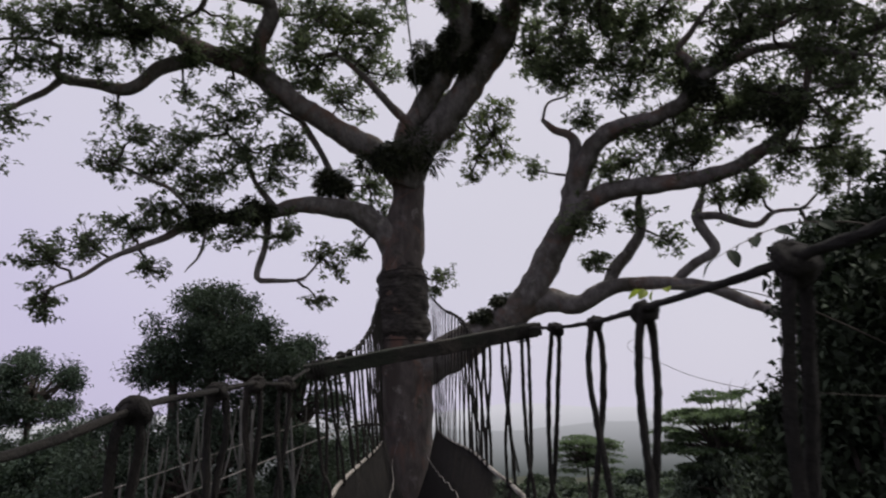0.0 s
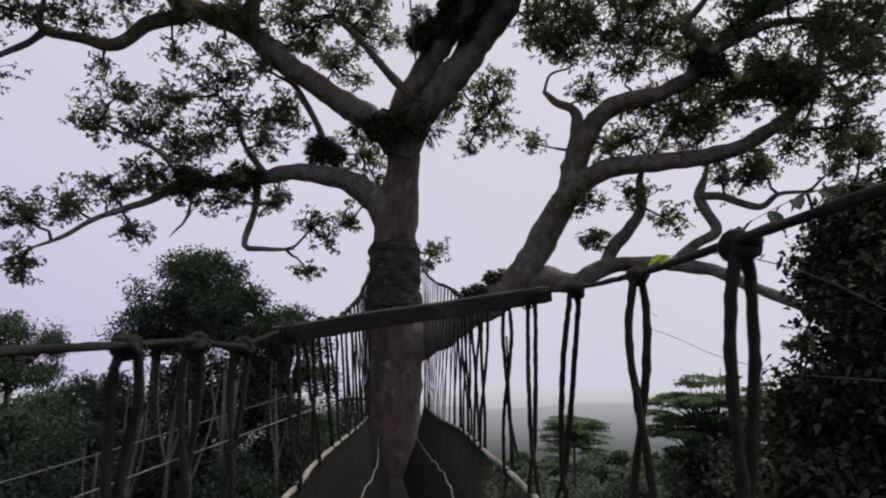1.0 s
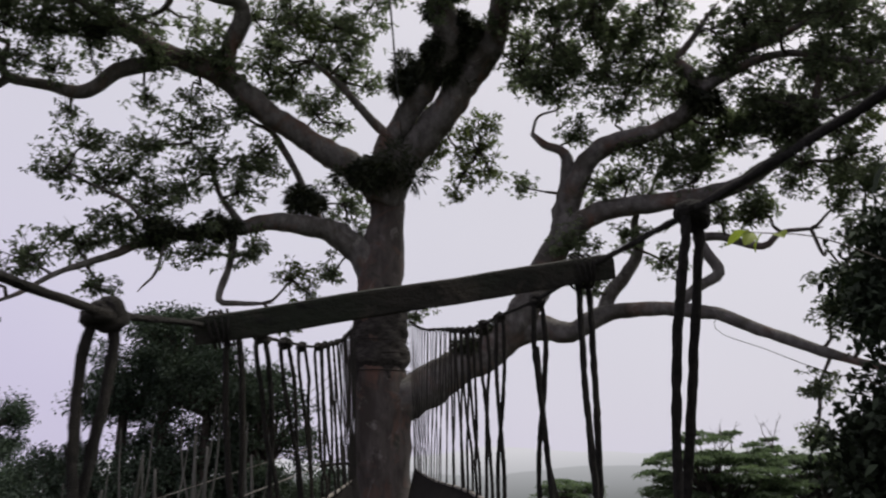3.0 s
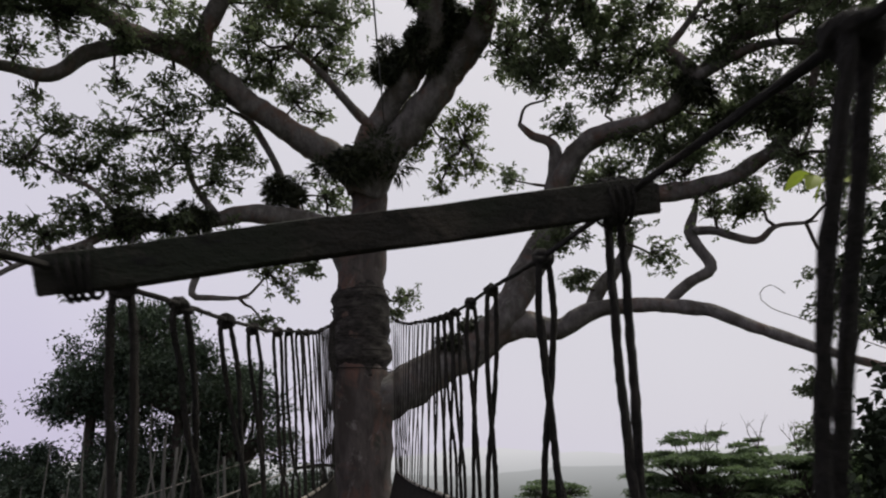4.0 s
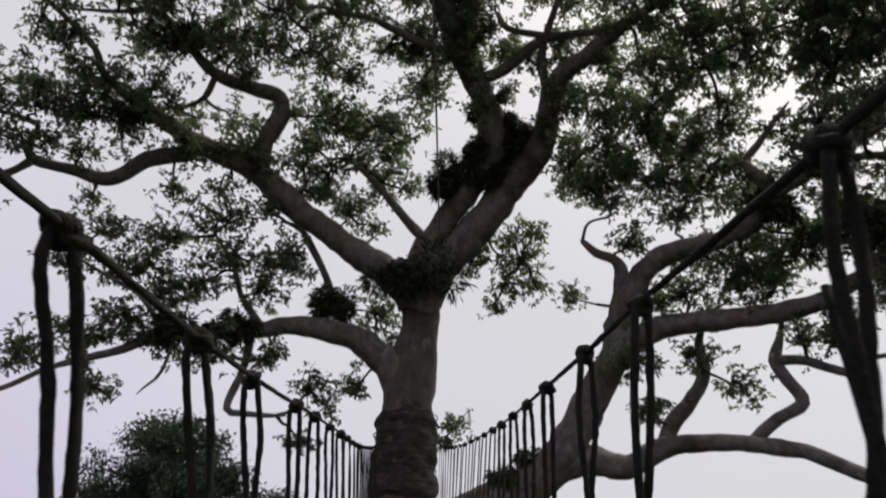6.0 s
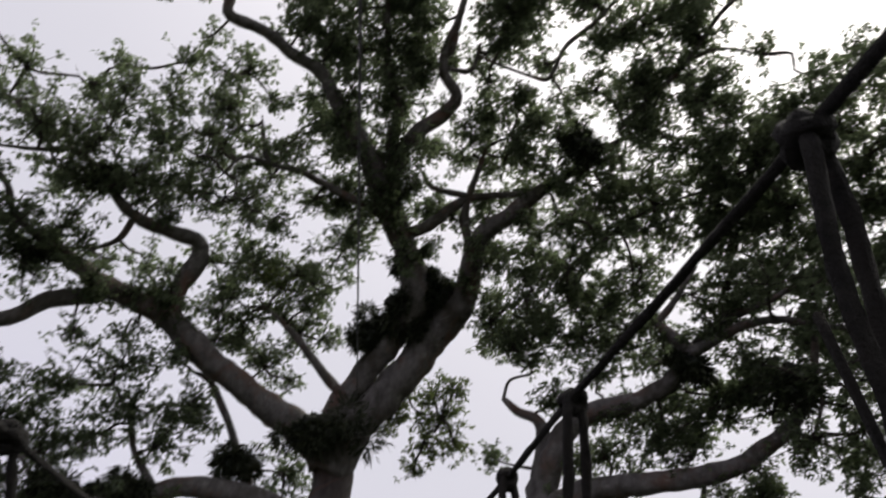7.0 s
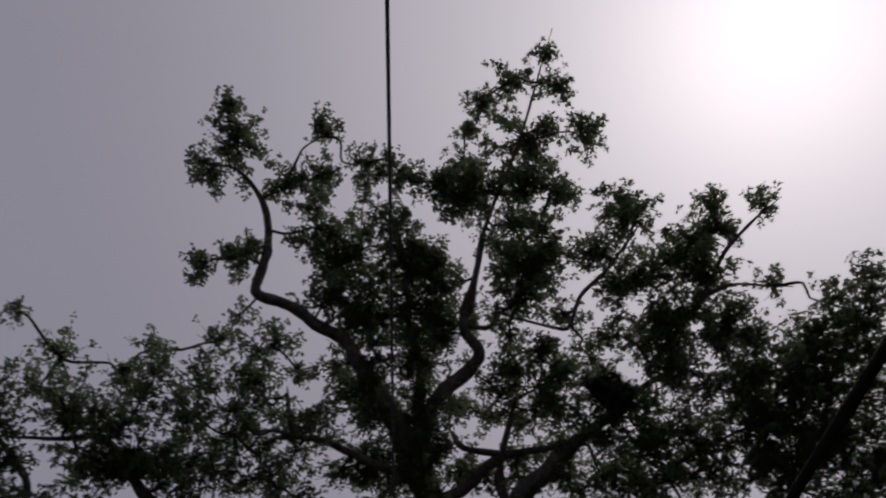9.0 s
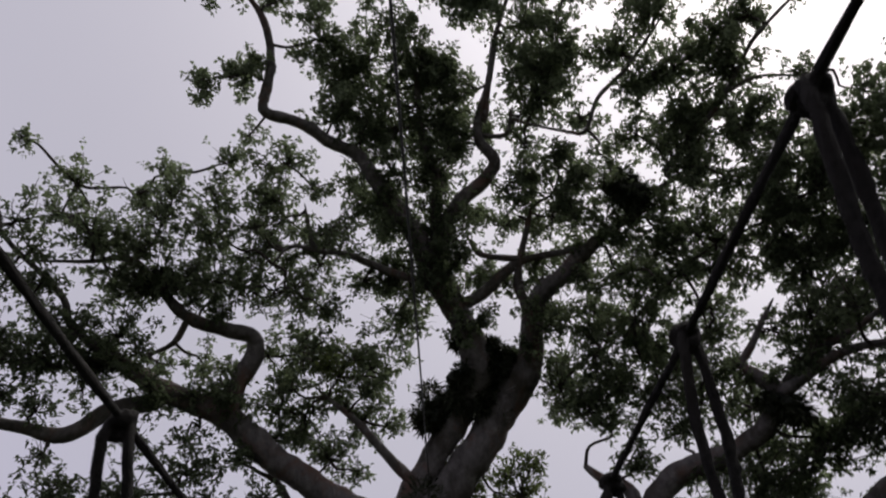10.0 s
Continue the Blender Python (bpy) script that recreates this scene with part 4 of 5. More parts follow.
def old_tree():
    tree = thing("old_tree", (0, 22, -30), "huge old tree with grey bark, spreading limbs and leafy crown", "tree")
    trunk = [(0.3, 22.2, -30, 1.75), (0.25, 22.2, -28, 1.25), (0.2, 22.1, -22, 1.05), (0.1, 22.05, -12, 0.95), (0.05, 22, -4, 0.88)] + list(BOUGHS["trunk"])
    p = spline(trunk, 0.35)
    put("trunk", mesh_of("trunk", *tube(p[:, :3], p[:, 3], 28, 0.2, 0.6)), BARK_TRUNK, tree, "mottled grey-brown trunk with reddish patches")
    for i, (name, pts) in enumerate(BOUGHS.items()):
        if name == "trunk":
            continue
        end, before = np.array(pts[-1]), np.array(pts[-2])
        tip = end + (end - before) * (0.4 if end[3] < 0.06 else 0.12)
        tip[3] = 0.25 * end[3]
        p = spline(list(pts) + ([tuple(tip)] if name != "main_right" else []), 0.16)
        wob = np.array([noise.noise_vector(Vector(q[:3]) * 0.9 + Vector((i, 0, 0))) for q in p])
        fade = np.minimum(1, np.arange(len(p)) / 6)[:, None]
        put("limb", mesh_of("limb", *tube(p[:, :3] + wob * fade * np.minimum(0.12, p[:, 3:] * 0.5), np.maximum(p[:, 3], 0.012), 12 if p[:, 3].max() > 0.15 else 7, 0.22, 0.35, seed=i)), BARK, tree)
    wood = np.vstack([spline(pts, 0.25) for name, pts in BOUGHS.items() if name != "trunk"])
    rng = np.random.default_rng(7)
    for name, clumps in CROWN.items():
        leaves, light, twigs = [], [], []
        for k, (x, y, z, r) in enumerate(clumps):
            c = np.array((x, y, z))
            near = wood[np.argmin(np.linalg.norm(wood[:, :3] - c, axis=1))]
            wood = np.vstack([wood, (*c, 0.02)])
            count = int(min(3600, 2500 * r * r + 260) * THICK.get(name, 1.0))
            out = (c - near[:3]) / (np.linalg.norm(c - near[:3]) + 1e-6)
            branchlets, pts = spray_points(rng, c, r, count, out)
            q = leaf_quads(rng, pts, 0.13, 0.072, 0.3, 0.9)
            (light if name == "young" else leaves).append(q)
            # a winding bough to the clump, and its branchlets
            gap = c - near[:3]
            reach = np.linalg.norm(gap)
            stem = spline([(*near[:3], 0.05), (*(near[:3] + gap * 0.33 + rng.normal(0, 0.09, 3) * reach), 0.042), (*(near[:3] + gap * 0.68 + rng.normal(0, 0.09, 3) * reach), 0.033), (*c, 0.022)], 0.18)
            twigs.append(tube(stem[:, :3], stem[:, 3], 5))
            for b in branchlets:
                twigs.append(tube(b, [0.019, 0.014, 0.010, 0.005], 4))
        if leaves:
            crown = put("foliage", quads("foliage", np.vstack(leaves)), LEAF, tree)
            crown["kind"] = "stuff"
        if light:
            crown = put("foliage", quads("foliage", np.vstack(light)), LEAF_LIGHT, tree, "younger yellow-green leaves")
            crown["kind"] = "stuff"
        bits = put("twig_tangle", mesh_of("twig_tangle", *joined(twigs)), BARK_DARK, tree)
        bits["kind"] = "stuff"
    return tree


def epiphyte(x, y, z, r, rng):
    """A nest of strap-leaved ferns on a limb: a ragged heap of several tufts over matted roots."""
    ob = thing("epiphyte_clump", (x, y, z), "dark shaggy clump of ferns growing on a limb", "fern", "ferns on the old tree")
    centre = np.array((x, y, z))
    tufts = centre + rng.normal(0, 0.36, (7, 3)) * r * (1.15, 0.9, 0.85)
    sizes = r * rng.uniform(0.35, 0.72, 7)
    n = int(700 + 1700 * r)
    which = rng.integers(0, 7, n)
    d = rng.normal(0, 1, (n, 3))
    d /= np.linalg.norm(d, axis=1)[:, None]
    c = tufts[which] + d * sizes[which][:, None] * rng.uniform(0.3, 0.8, (n, 1))
    axis = d * (1, 1, 0.7) + (0, 0, 0.15) + rng.normal(0, 0.5, (n, 3))
    axis /= np.linalg.norm(axis, axis=1)[:, None]
    side = np.cross(axis, rng.normal(0, 1, (n, 3)))
    side /= np.linalg.norm(side, axis=1)[:, None]
    ln, wd = rng.uniform(0.12, 0.34, (n, 1)) * (0.6 + 0.6 * r), rng.uniform(0.012, 0.035, (n, 1))
    v = np.stack([c, c + axis * ln * 0.5 + side * wd, c + axis * ln + (0, 0, -0.07), c + axis * ln * 0.5 - side * wd], axis=1)
    put("frond_tuft", quads("frond_tuft", v), FERN, ob)
    bm = bmesh.new()
    bmesh.ops.create_icosphere(bm, subdivisions=4, radius=r * 0.62, matrix=Matrix.Translation(centre))
    for w in bm.verts:
        off = w.co - Vector(centre)
        w.co += off * (0.55 * noise.noise(w.co * 2.3 / r) + 0.35 * noise.noise(w.co * 6)) - Vector((0, 0, 0.2 * off.z))
    part("root_ball", bm, FERN, ob, "matted dark roots and old fronds")


old_tree()
nest_rng = np.random.default_rng(3)
for nest in NESTS + MATS:
    epiphyte(*nest, nest_rng)


def trunk_wrap():
    wrap = thing("trunk_wrapping", (0, 22, 3.4), "dark cable turns over wooden battens wrapped round the trunk", "wrapping")
    axis = spline(BOUGHS["trunk"], 0.1)

    def at(z):
        q = axis[np.argmin(np.abs(axis[:, 2] - z))]
        return q[:3], q[3]
    rng = random.Random(5)
    sleeve = [(*at(z)[0][:2], z, at(z)[1] - 0.07 + 0.17 * min(1.0, (z - 4.1) / 0.7, (6.95 - z) / 0.5)) for z in np.arange(4.1, 6.96, 0.09)]
    sleeve = np.array(sleeve)
    put("matting", mesh_of("matting", *tube(sleeve[:, :3], sleeve[:, 3], 40, 0.18, 0.3)), MATTING, wrap)
    z = 4.4
    while z < 6.75:
        c, r = at(z)
        ring = [(c[0] + (r + 0.115 + 0.02 * math.sin(3 * a + z)) * math.cos(a), c[1] + (r + 0.115) * math.sin(a), z + 0.06 * math.sin(a + z * 7)) for a in np.linspace(0, 2 * math.pi, 40, endpoint=False)]
        put("cable_turn", mesh_of("cable_turn", *tube(ring, rng.uniform(0.010, 0.02), 6, closed_ring=True)), ROPE, wrap)
        z += rng.uniform(0.12, 0.5)


trunk_wrap()


# ---------------------------------------------------------------- the rope bridge
RIGHT_HAND = spline([(1.66, -2.4, 1.78), (1.70, -0.3, 1.84), (1.72, 0.45, 1.88), (1.70, 1.19, 1.93), (1.71, 1.93, 2.0), (1.69, 2.67, 2.085), (1.66, 3.45, 2.19), (1.575, 4.10, 2.232), (1.50, 4.96, 2.345), (1.465, 5.56, 2.425), (1.43, 6.3, 2.54), (1.42, 8, 2.87), (1.38, 10, 3.27), (1.29, 12, 3.67), (1.16, 14, 4.06), (0.92, 18, 4.95), (0.68, 21.6, 5.86)], 0.05)
LEFT_HAND = spline([(0.5, -2.4, 1.48), (0.5, -0.3, 1.55), (0.5, 0.45, 1.615), (0.5, 1.0, 1.715), (0.48, 1.55, 1.775), (0.45, 2.07, 1.83), (0.45, 2.58, 1.862), (0.42, 3.25, 1.975), (0.385, 4.2, 2.12), (0.335, 5.02, 2.24), (0.325, 6, 2.385), (0.29, 6.7, 2.52), (0.2, 8, 2.77), (0.05, 10, 3.16), (-0.12, 12, 3.56), (-0.3, 14, 4.0), (-0.6, 18, 4.9), (-0.85, 21.6, 5.8)], 0.05)
RIGHT_SIDE = spline([(1.66, -2.4, 0.9), (1.68, 1, 1.05), (1.67, 2.8, 1.16), (1.58, 4.4, 1.27), (1.5, 5, 1.33), (1.43, 8, 1.39), (1.2, 12, 1.45), (0.95, 17, 1.58), (0.78, 21.5, 1.7)], 0.05)
LEFT_SIDE = spline([(0.44, -2.4, 0.9), (0.43, 1, 1.05), (0.42, 3.8, 1.22), (0.40, 4.8, 1.31), (0.2, 9.6, 1.45), (-0.35, 16, 1.5), (-0.82, 21.5, 1.62)], 0.05)


def on(line, y):
    """The point of a line at y."""
    return np.array([np.interp(y, line[:, 1], line[:, k]) if k != 1 else y for k in range(3)])


def deck_edge(y, side, half=0.16):
    c = (on(RIGHT_SIDE, y)[0] + on(LEFT_SIDE, y)[0]) / 2
    return np.array((c + side * half, y, 0.47 - 0.043 * max(0.0, y - 1.0)))


def knot(c, r, seed, flat=1.0):
    """A lumpy fist of rope turns."""
    rng = random.Random(seed)
    pieces = []
    for k in range(5):
        tilt = Matrix.Rotation(rng.uniform(-1.2, 1.2), 3, "X") @ Matrix.Rotation(rng.uniform(0, 3.1), 3, "Z") @ Matrix.Rotation(rng.uniform(-0.9, 0.9), 3, "Y")
        off = Vector((rng.uniform(-0.3, 0.3), rng.uniform(-0.45, 0.45), rng.uniform(-0.3, 0.25))) * r
        ring = [Vector(c) + off + tilt @ Vector((0.62 * r * math.cos(a), 0.62 * r * math.sin(a), 0)) for a in np.linspace(0, 2 * math.pi, 12, endpoint=False)]
        pieces.append(tube([tuple(q) for q in ring], r * 0.42, 6, 0.3, 0.02, closed_ring=True, seed=seed))
    return joined(pieces)


def rope_bridge():
    bridge = thing("rope_bridge", (1, 0, 0.3), "hanging rope walkway with dark knotted hangers that climbs to the tree", "rope bridge")
    for name, line in (("hand_rope", RIGHT_HAND), ("hand_rope", LEFT_HAND)):
        put(name, mesh_of(name, *tube(line, 0.009, 9, 0.3, 0.015, strands=3, lay=0.08)), ROPE, bridge)
    rng = random.Random(11)
    for line, low, first, gap, seed, leans in ((RIGHT_HAND, RIGHT_SIDE, (-1.05, -0.31, 0.43, 1.20, 1.88, 2.68, 3.58, 4.12, 4.96, 5.56, 6.30, 7.05), 0.74, 100, (0.1, 0.1, 0.1, 0.1, 0.0, 0.35, 0.02, 0.22, 0.32, 0.3, 0.3, 0.25, 0.1)), (LEFT_HAND, LEFT_SIDE, (-1.2, -0.5, 0.2, 0.9, 1.56, 2.07, 2.58, 3.72, 4.25, 5.03, 5.6, 6.4, 7.1), 0.715, 400, (0.1, 0.1, 0.1, 0.1, 0.1, 0.1, 0.0, 0.2, 0.45, 0.5, 0.4, 0.3, 0.25, 0.1))):
        y, k = first[0], 0
        while y < 21.2:
            yy = y + (rng.uniform(-0.04, 0.04) if k >= len(first) else 0)
            near = yy < 9
            top, foot = on(line, yy), on(low, yy + (0.1 if yy < 3 else 0.32) + rng.uniform(-0.06, 0.06))
            side = 1 if line is RIGHT_HAND else -1
            lean = leans[min(k, len(leans) - 1)]
            foot = on(low, yy + lean * (top[2] - foot[2]))
            a, c = rng.uniform(0.018, 0.028), rng.uniform(0.0, 0.03)
            cross = rng.choice((0.4, 0.5, 0.6, 0.75))
            mid = top + (foot - top) * cross
            path = []
            for s in (-1, 1):
                half = [foot + (-s * c, s * 0.02, -0.02), (mid + foot) / 2 + (-s * c * 0.8 + rng.uniform(-0.008, 0.008), s * 0.014, 0), mid + (0.010 * s, s * 0.013, 0), (top + mid) / 2 + (a * s + rng.uniform(-0.005, 0.005), s * 0.012, 0), top + (0.020 * s, s * 0.014, -0.05)]
                path += half if s < 0 else [top + (0, 0, 0.016)] + half[::-1]
            rope = tube(spline(path, 0.022 if near else 0.12), 0.0114 if near else 0.0078, 9 if near else 6, 0.35 if near else 0.0, 0.012, strands=3 if near else 0, lay=0.065, seed=k)
            hanger = put("hanger", mesh_of("hanger", *rope), ROPE, bridge)
            # the cords go on from the side rope to the deck's edge
            hang = deck_edge(yy, side)
            belly = (foot + hang) / 2 + (side * 0.05, 0, -0.1)
            put("net_cord", mesh_of("net_cord", *tube(spline([foot, belly, hang], 0.06), 0.009, 6)), ROPE, hanger)
            put("knot", mesh_of("knot", *knot(top + (0, 0, -0.006), rng.uniform(0.028, 0.036), seed + k)), ROPE, hanger)
            put("knot", mesh_of("knot", *knot(foot, 0.024, seed + 200 + k)), ROPE, hanger)
            k += 1
            y = first[k] if k < len(first) else y + gap * 1.2
    for name, line in (("side_rope", RIGHT_SIDE), ("side_rope", LEFT_SIDE)):
        put(name, mesh_of(name, *tube(line, 0.016, 8, 0.2, 0.15, strands=3, lay=0.12)), ROPE_PALE, bridge, "pale worn side rope")
    for side in (-1, 1):
        belly = [(on(RIGHT_SIDE if side > 0 else LEFT_SIDE, y) * 0.62 + deck_edge(y, side) * 0.38) + (side * -0.03, 0, -0.02 + 0.02 * math.sin(y * 4)) for y in np.arange(-2.2, 21.5, 0.12)]
        put("belly_rope", mesh_of("belly_rope", *tube(belly, 0.007, 6, 0.25, 0.1)), ROPE_PALE, bridge, "thin pale rope along the net")
        edge = [deck_edge(y, side) + (0, 0, 0.012 * math.sin(y * 5)) for y in np.arange(-2.3, 21.6, 0.12)]
        put("deck_rope", mesh_of("deck_rope", *tube(edge, 0.009, 6, 0.2, 0.1)), ROPE_PALE, bridge, "pale rope under the deck's edge")
    # netting between side rope and deck
    for side, low in ((1, RIGHT_SIDE), (-1, LEFT_SIDE)):
        cords = []
        for y in np.arange(-2.0, 21.3, 0.055):
            a, c = on(low, y), deck_edge(y + rng.uniform(-0.04, 0.04), side)
            cords.append(tube([a, (a + c) / 2 + (side * 0.05, rng.uniform(-0.02, 0.02), -0.1), c], 0.0042, 3))
        for u in (0.18, 0.36, 0.52, 0.68, 0.84):
            line = [on(low, y) * (1 - u) + deck_edge(y, side) * u + (side * 0.2 * u * (1 - u), 0, -0.4 * u * (1 - u)) for y in np.arange(-2.0, 21.4, 0.2)]
            cords.append(tube(line, 0.0045, 3))
        put("side_net", mesh_of("side_net", *joined(cords)), ROPE, bridge, "fine dark cord netting")
    # deck boards
    bm = bmesh.new()
    box(bm, Matrix.Identity(4), 0.35, 0.27, 0.035, 0.006)
    board_mesh = bpy.data.meshes.new("deck_board")
    bm.to_mesh(board_mesh)
    bm.free()
    board_mesh.materials.append(PLANK)
    y = -2.2
    while y < 21.2:
        c = (deck_edge(y, -1) + deck_edge(y, 1)) / 2
        board = new("deck_board", board_mesh)
        board.parent = bridge
        board.matrix_parent_inverse = bridge.matrix_basis.inverted()
        board.matrix_basis = pose(c[0] + rng.uniform(-0.015, 0.015), y, c[2] + 0.033, 3 + rng.uniform(-2, 2), rng.uniform(-2, 2), rng.uniform(-3, 3))
        y += 0.31
    return bridge


rope_bridge()


def frayed_tail():
    """The loose, unravelled end of a rope, hanging from a hanger."""
    rng = random.Random(4)
    root = on(RIGHT_HAND, 4.12) * 0.45 + on(RIGHT_SIDE, 4.12 + 0.22) * 0.55
    tail = thing("frayed_rope", tuple(root), "frayed end of dark rope hanging from a hanger", "rope")
    for k in range(9):
        tip = root + (rng.uniform(0.0, 0.06), rng.uniform(-0.05, 0.03), -rng.uniform(0.28, 0.4))
        p = spline([root + (0, 0, 0.35), root + (0.01, 0, 0.05), root + (0.012, rng.uniform(-0.01, 0.01), -0.1), tip], 0.03)
        put("yarn", mesh_of("yarn", *tube(p, np.linspace(0.007, 0.003, len(p)), 5)), ROPE, tail)


frayed_tail()


def spreader_beam():
    a, b = Vector((0.40, 3.33, 1.955)), Vector((1.715, 3.47, 2.172))
    beam = thing("spreader_beam", tuple(a), "rough dark wooden spreader beam of two boards lashed to the hand ropes", "beam")
    along = (b - a).normalized()
    turn = along.to_track_quat("X", "Z").to_matrix().to_4x4() @ Matrix.Rotation(radians(22), 4, "X")
    for k, (dy, dz, dx, h, t) in enumerate(((0.0, 0.016, -0.008, 0.082, 0.042), (0.046, 0.002, 0.03, 0.074, 0.038))):
        bm = bmesh.new()
        n = 40
        length = (b - a).length
        for i in range(n + 1):
            u = i / n
            for sy, sz in ((-1, -1), (1, -1), (1, 1), (-1, 1)):
                w = 1 + 0.05 * noise.noise(Vector((u * 9, sy * 2 + k * 7, sz)))
                bm.verts.new((u * length + dx, dy + sy * t / 2 * w, dz + sz * h / 2 * w + 0.004 * noise.noise(Vector((u * 4, k, 9)))))
        bm.verts.ensure_lookup_table()
        for i in range(n):
            for s in range(4):
                bm.faces.new((bm.verts[i * 4 + s], bm.verts[i * 4 + (s + 1) % 4], bm.verts[i * 4 + 4 + (s + 1) % 4], bm.verts[i * 4 + 4 + s]))
        bm.faces.new([bm.verts[s] for s in (3, 2, 1, 0)])
        bm.faces.new([bm.verts[n * 4 + s] for s in range(4)])
        bmesh.ops.recalc_face_normals(bm, faces=bm.faces)
        bmesh.ops.bevel(bm, geom=[e for e in bm.edges if abs((e.verts[0].co - e.verts[1].co).normalized().x) > 0.9], offset=0.005, segments=2, affect="EDGES")
        bm.transform(Matrix.Translation(a) @ turn)
        part("board", bm, WOOD, beam)
    for u in (0.05, 0.93):
        c = a + along * (b - a).length * u
        turns = []
        for k in range(4):
            m = Matrix.Translation(c + along * (k - 1.5) * 0.017) @ turn
            ring = [tuple(m @ Vector((0.004 * math.sin(q * 2 + k), 0.022 + 0.055 * math.cos(q), 0.008 + 0.056 * math.sin(q)))) for q in np.linspace(0, 2 * math.pi, 20, endpoint=False)]
            turns.append(tube(ring, 0.0045, 6, closed_ring=True))
        put("lashing", mesh_of("lashing", *joined(turns)), ROPE, beam)


spreader_beam()


def cable(label, points, r, material=STEEL, name="support_cable"):
    p = spline(points, 0.4)
    ob = tagged(put(name, mesh_of(name, *tube(p, r, 6)), material), label, "cable")
    return ob


cross = spline([(-1.45, 19.0, 1.78), (-1.0, 19.0, 1.83), (-0.55, 19.0, 1.82)], 0.1)
tagged(put("crossbar", mesh_of("crossbar", *tube(cross, 0.035, 8, 0.2, 0.1)), WOOD), "short dark pole tied across the far hangers", "pole")
cable("thin dark support cable that rises steeply from the old tree", [(0.55, 21.3, 11.6), (0.62, 14, 9.8), (0.7, 4.6, 7.4), (0.72, -6, 4.9)], 0.019)
cable("pale rope of another walkway that slopes down through the trees", [(-1.0, 21.6, 2.1), (-3.3, 18.5, 1.1), (-6.9, 14, -0.5), (-11, 9, -2.4)], 0.018, ROPE_PALE, "walkway_rope")
cable("pale rope of another walkway that slopes down through the trees", [(-1.0, 22.4, 2.7), (-3.9, 19.5, 1.6), (-7.0, 16, 0.4), (-12, 10, -1.4)], 0.014, ROPE_PALE, "walkway_rope")
cable("thin dark hand cable leaving the tree on its far side", [(-0.6, 22.6, 5.3), (-2.0, 24, 4.5), (-3.6, 26, 3.9), (-8, 31, 3.0)], 0.012)
cable("thin dark hand cable leaving the tree on its far side", [(-0.6, 22.6, 4.9), (-2.0, 24, 4.2), (-3.6, 26, 3.6), (-8, 31, 2.7)], 0.012)


# ---------------------------------------------------------------- other trees
def forest_tree(x, y, top, r, depth, leaf, size, count, label, seed, flat=0.8, base=-30.0, lean=0.0, group="", layers=False):
    """A tree with a tapered trunk, limbs, and a crown of many leaf clumps: top height, crown radius and crown depth."""
    rng = np.random.default_rng(seed)
    tree = thing("forest_tree", (x, y, base), label, "tree", group)
    mid = top - depth * 0.55
    p = spline([(x + lean, y, base, 0.34), (x + lean * 0.6, y, (base + mid) / 2, 0.22), (x, y, mid - depth * 0.3, 0.14), (x, y, mid + depth * 0.2, 0.06)], 0.8)
    put("trunk", mesh_of("trunk", *tube(p[:, :3], p[:, 3], 10, 0.2, 0.5, seed=seed)), BARK_DARK, tree)
    leaves, limbs = [], []
    n = max(16, int((36 if layers else 22) * r))
    for k in range(n):
        a, e = rng.uniform(0, 2 * math.pi), rng.uniform(-0.85, 1.0)
        s = math.sqrt(max(0.0, 1 - e * e))
        s *= rng.uniform(0.3, 1.0) ** 0.4
        c = np.array((x + r * 0.85 * s * math.cos(a), y + r * 0.85 * s * math.sin(a), top - depth / 2 + depth * 0.42 * e))
        cr = (0.3 + 0.11 * r) * rng.uniform(0.6, 1.4)
        if layers:
            # flat fans of fine leaves, one above another, drooping at the rim
            s = math.sqrt(rng.uniform(0.02, 1))
            c = np.array((x + r * s * math.cos(a), y + r * s * math.sin(a), top - depth * 0.16 * (round(rng.uniform(0, 1) ** 1.3 * 5 + 0.8 * s * s) + rng.uniform(-0.4, 0.4))))
            cr = rng.uniform(0.45, 1.2)
            m = count // n
            phi, rho = rng.uniform(0, 2 * math.pi, m), np.sqrt(rng.uniform(0, 1, m)) * cr * rng.uniform(0.8, 1.15, m)
            pts = c + np.stack([rho * np.cos(phi), rho * np.sin(phi), rng.normal(0, 0.035, m) - 0.22 * rho * rho], axis=1)
            leaves.append(leaf_quads(rng, pts, size * 0.9, size * 0.32, 0.2, 1.5))
        else:
            heads, pts = clump_points(rng, c, cr, count // n, flat, 10, size * 1.1)
            leaves.append(leaf_quads(rng, pts, size, size * 0.55))
        start = np.array((x, y, mid - depth * 0.25 + rng.uniform(0, depth * 0.3)))
        q = spline([(*start, 0.1), (*((start + c) / 2 + rng.normal(0, 0.2, 3)), 0.06), (*c, 0.02)], 0.5)
        limbs.append(tube(q[:, :3], q[:, 3], 5))
    put("branchwork", mesh_of("branchwork", *joined(limbs)), BARK_DARK, tree)["kind"] = "stuff"
    crown = put("crown", quads("crown", np.vstack(leaves)), leaf, tree)
    crown["kind"] = "stuff"
    return tree


ROUND = "tall forest tree with a dense rounded dark green crown"
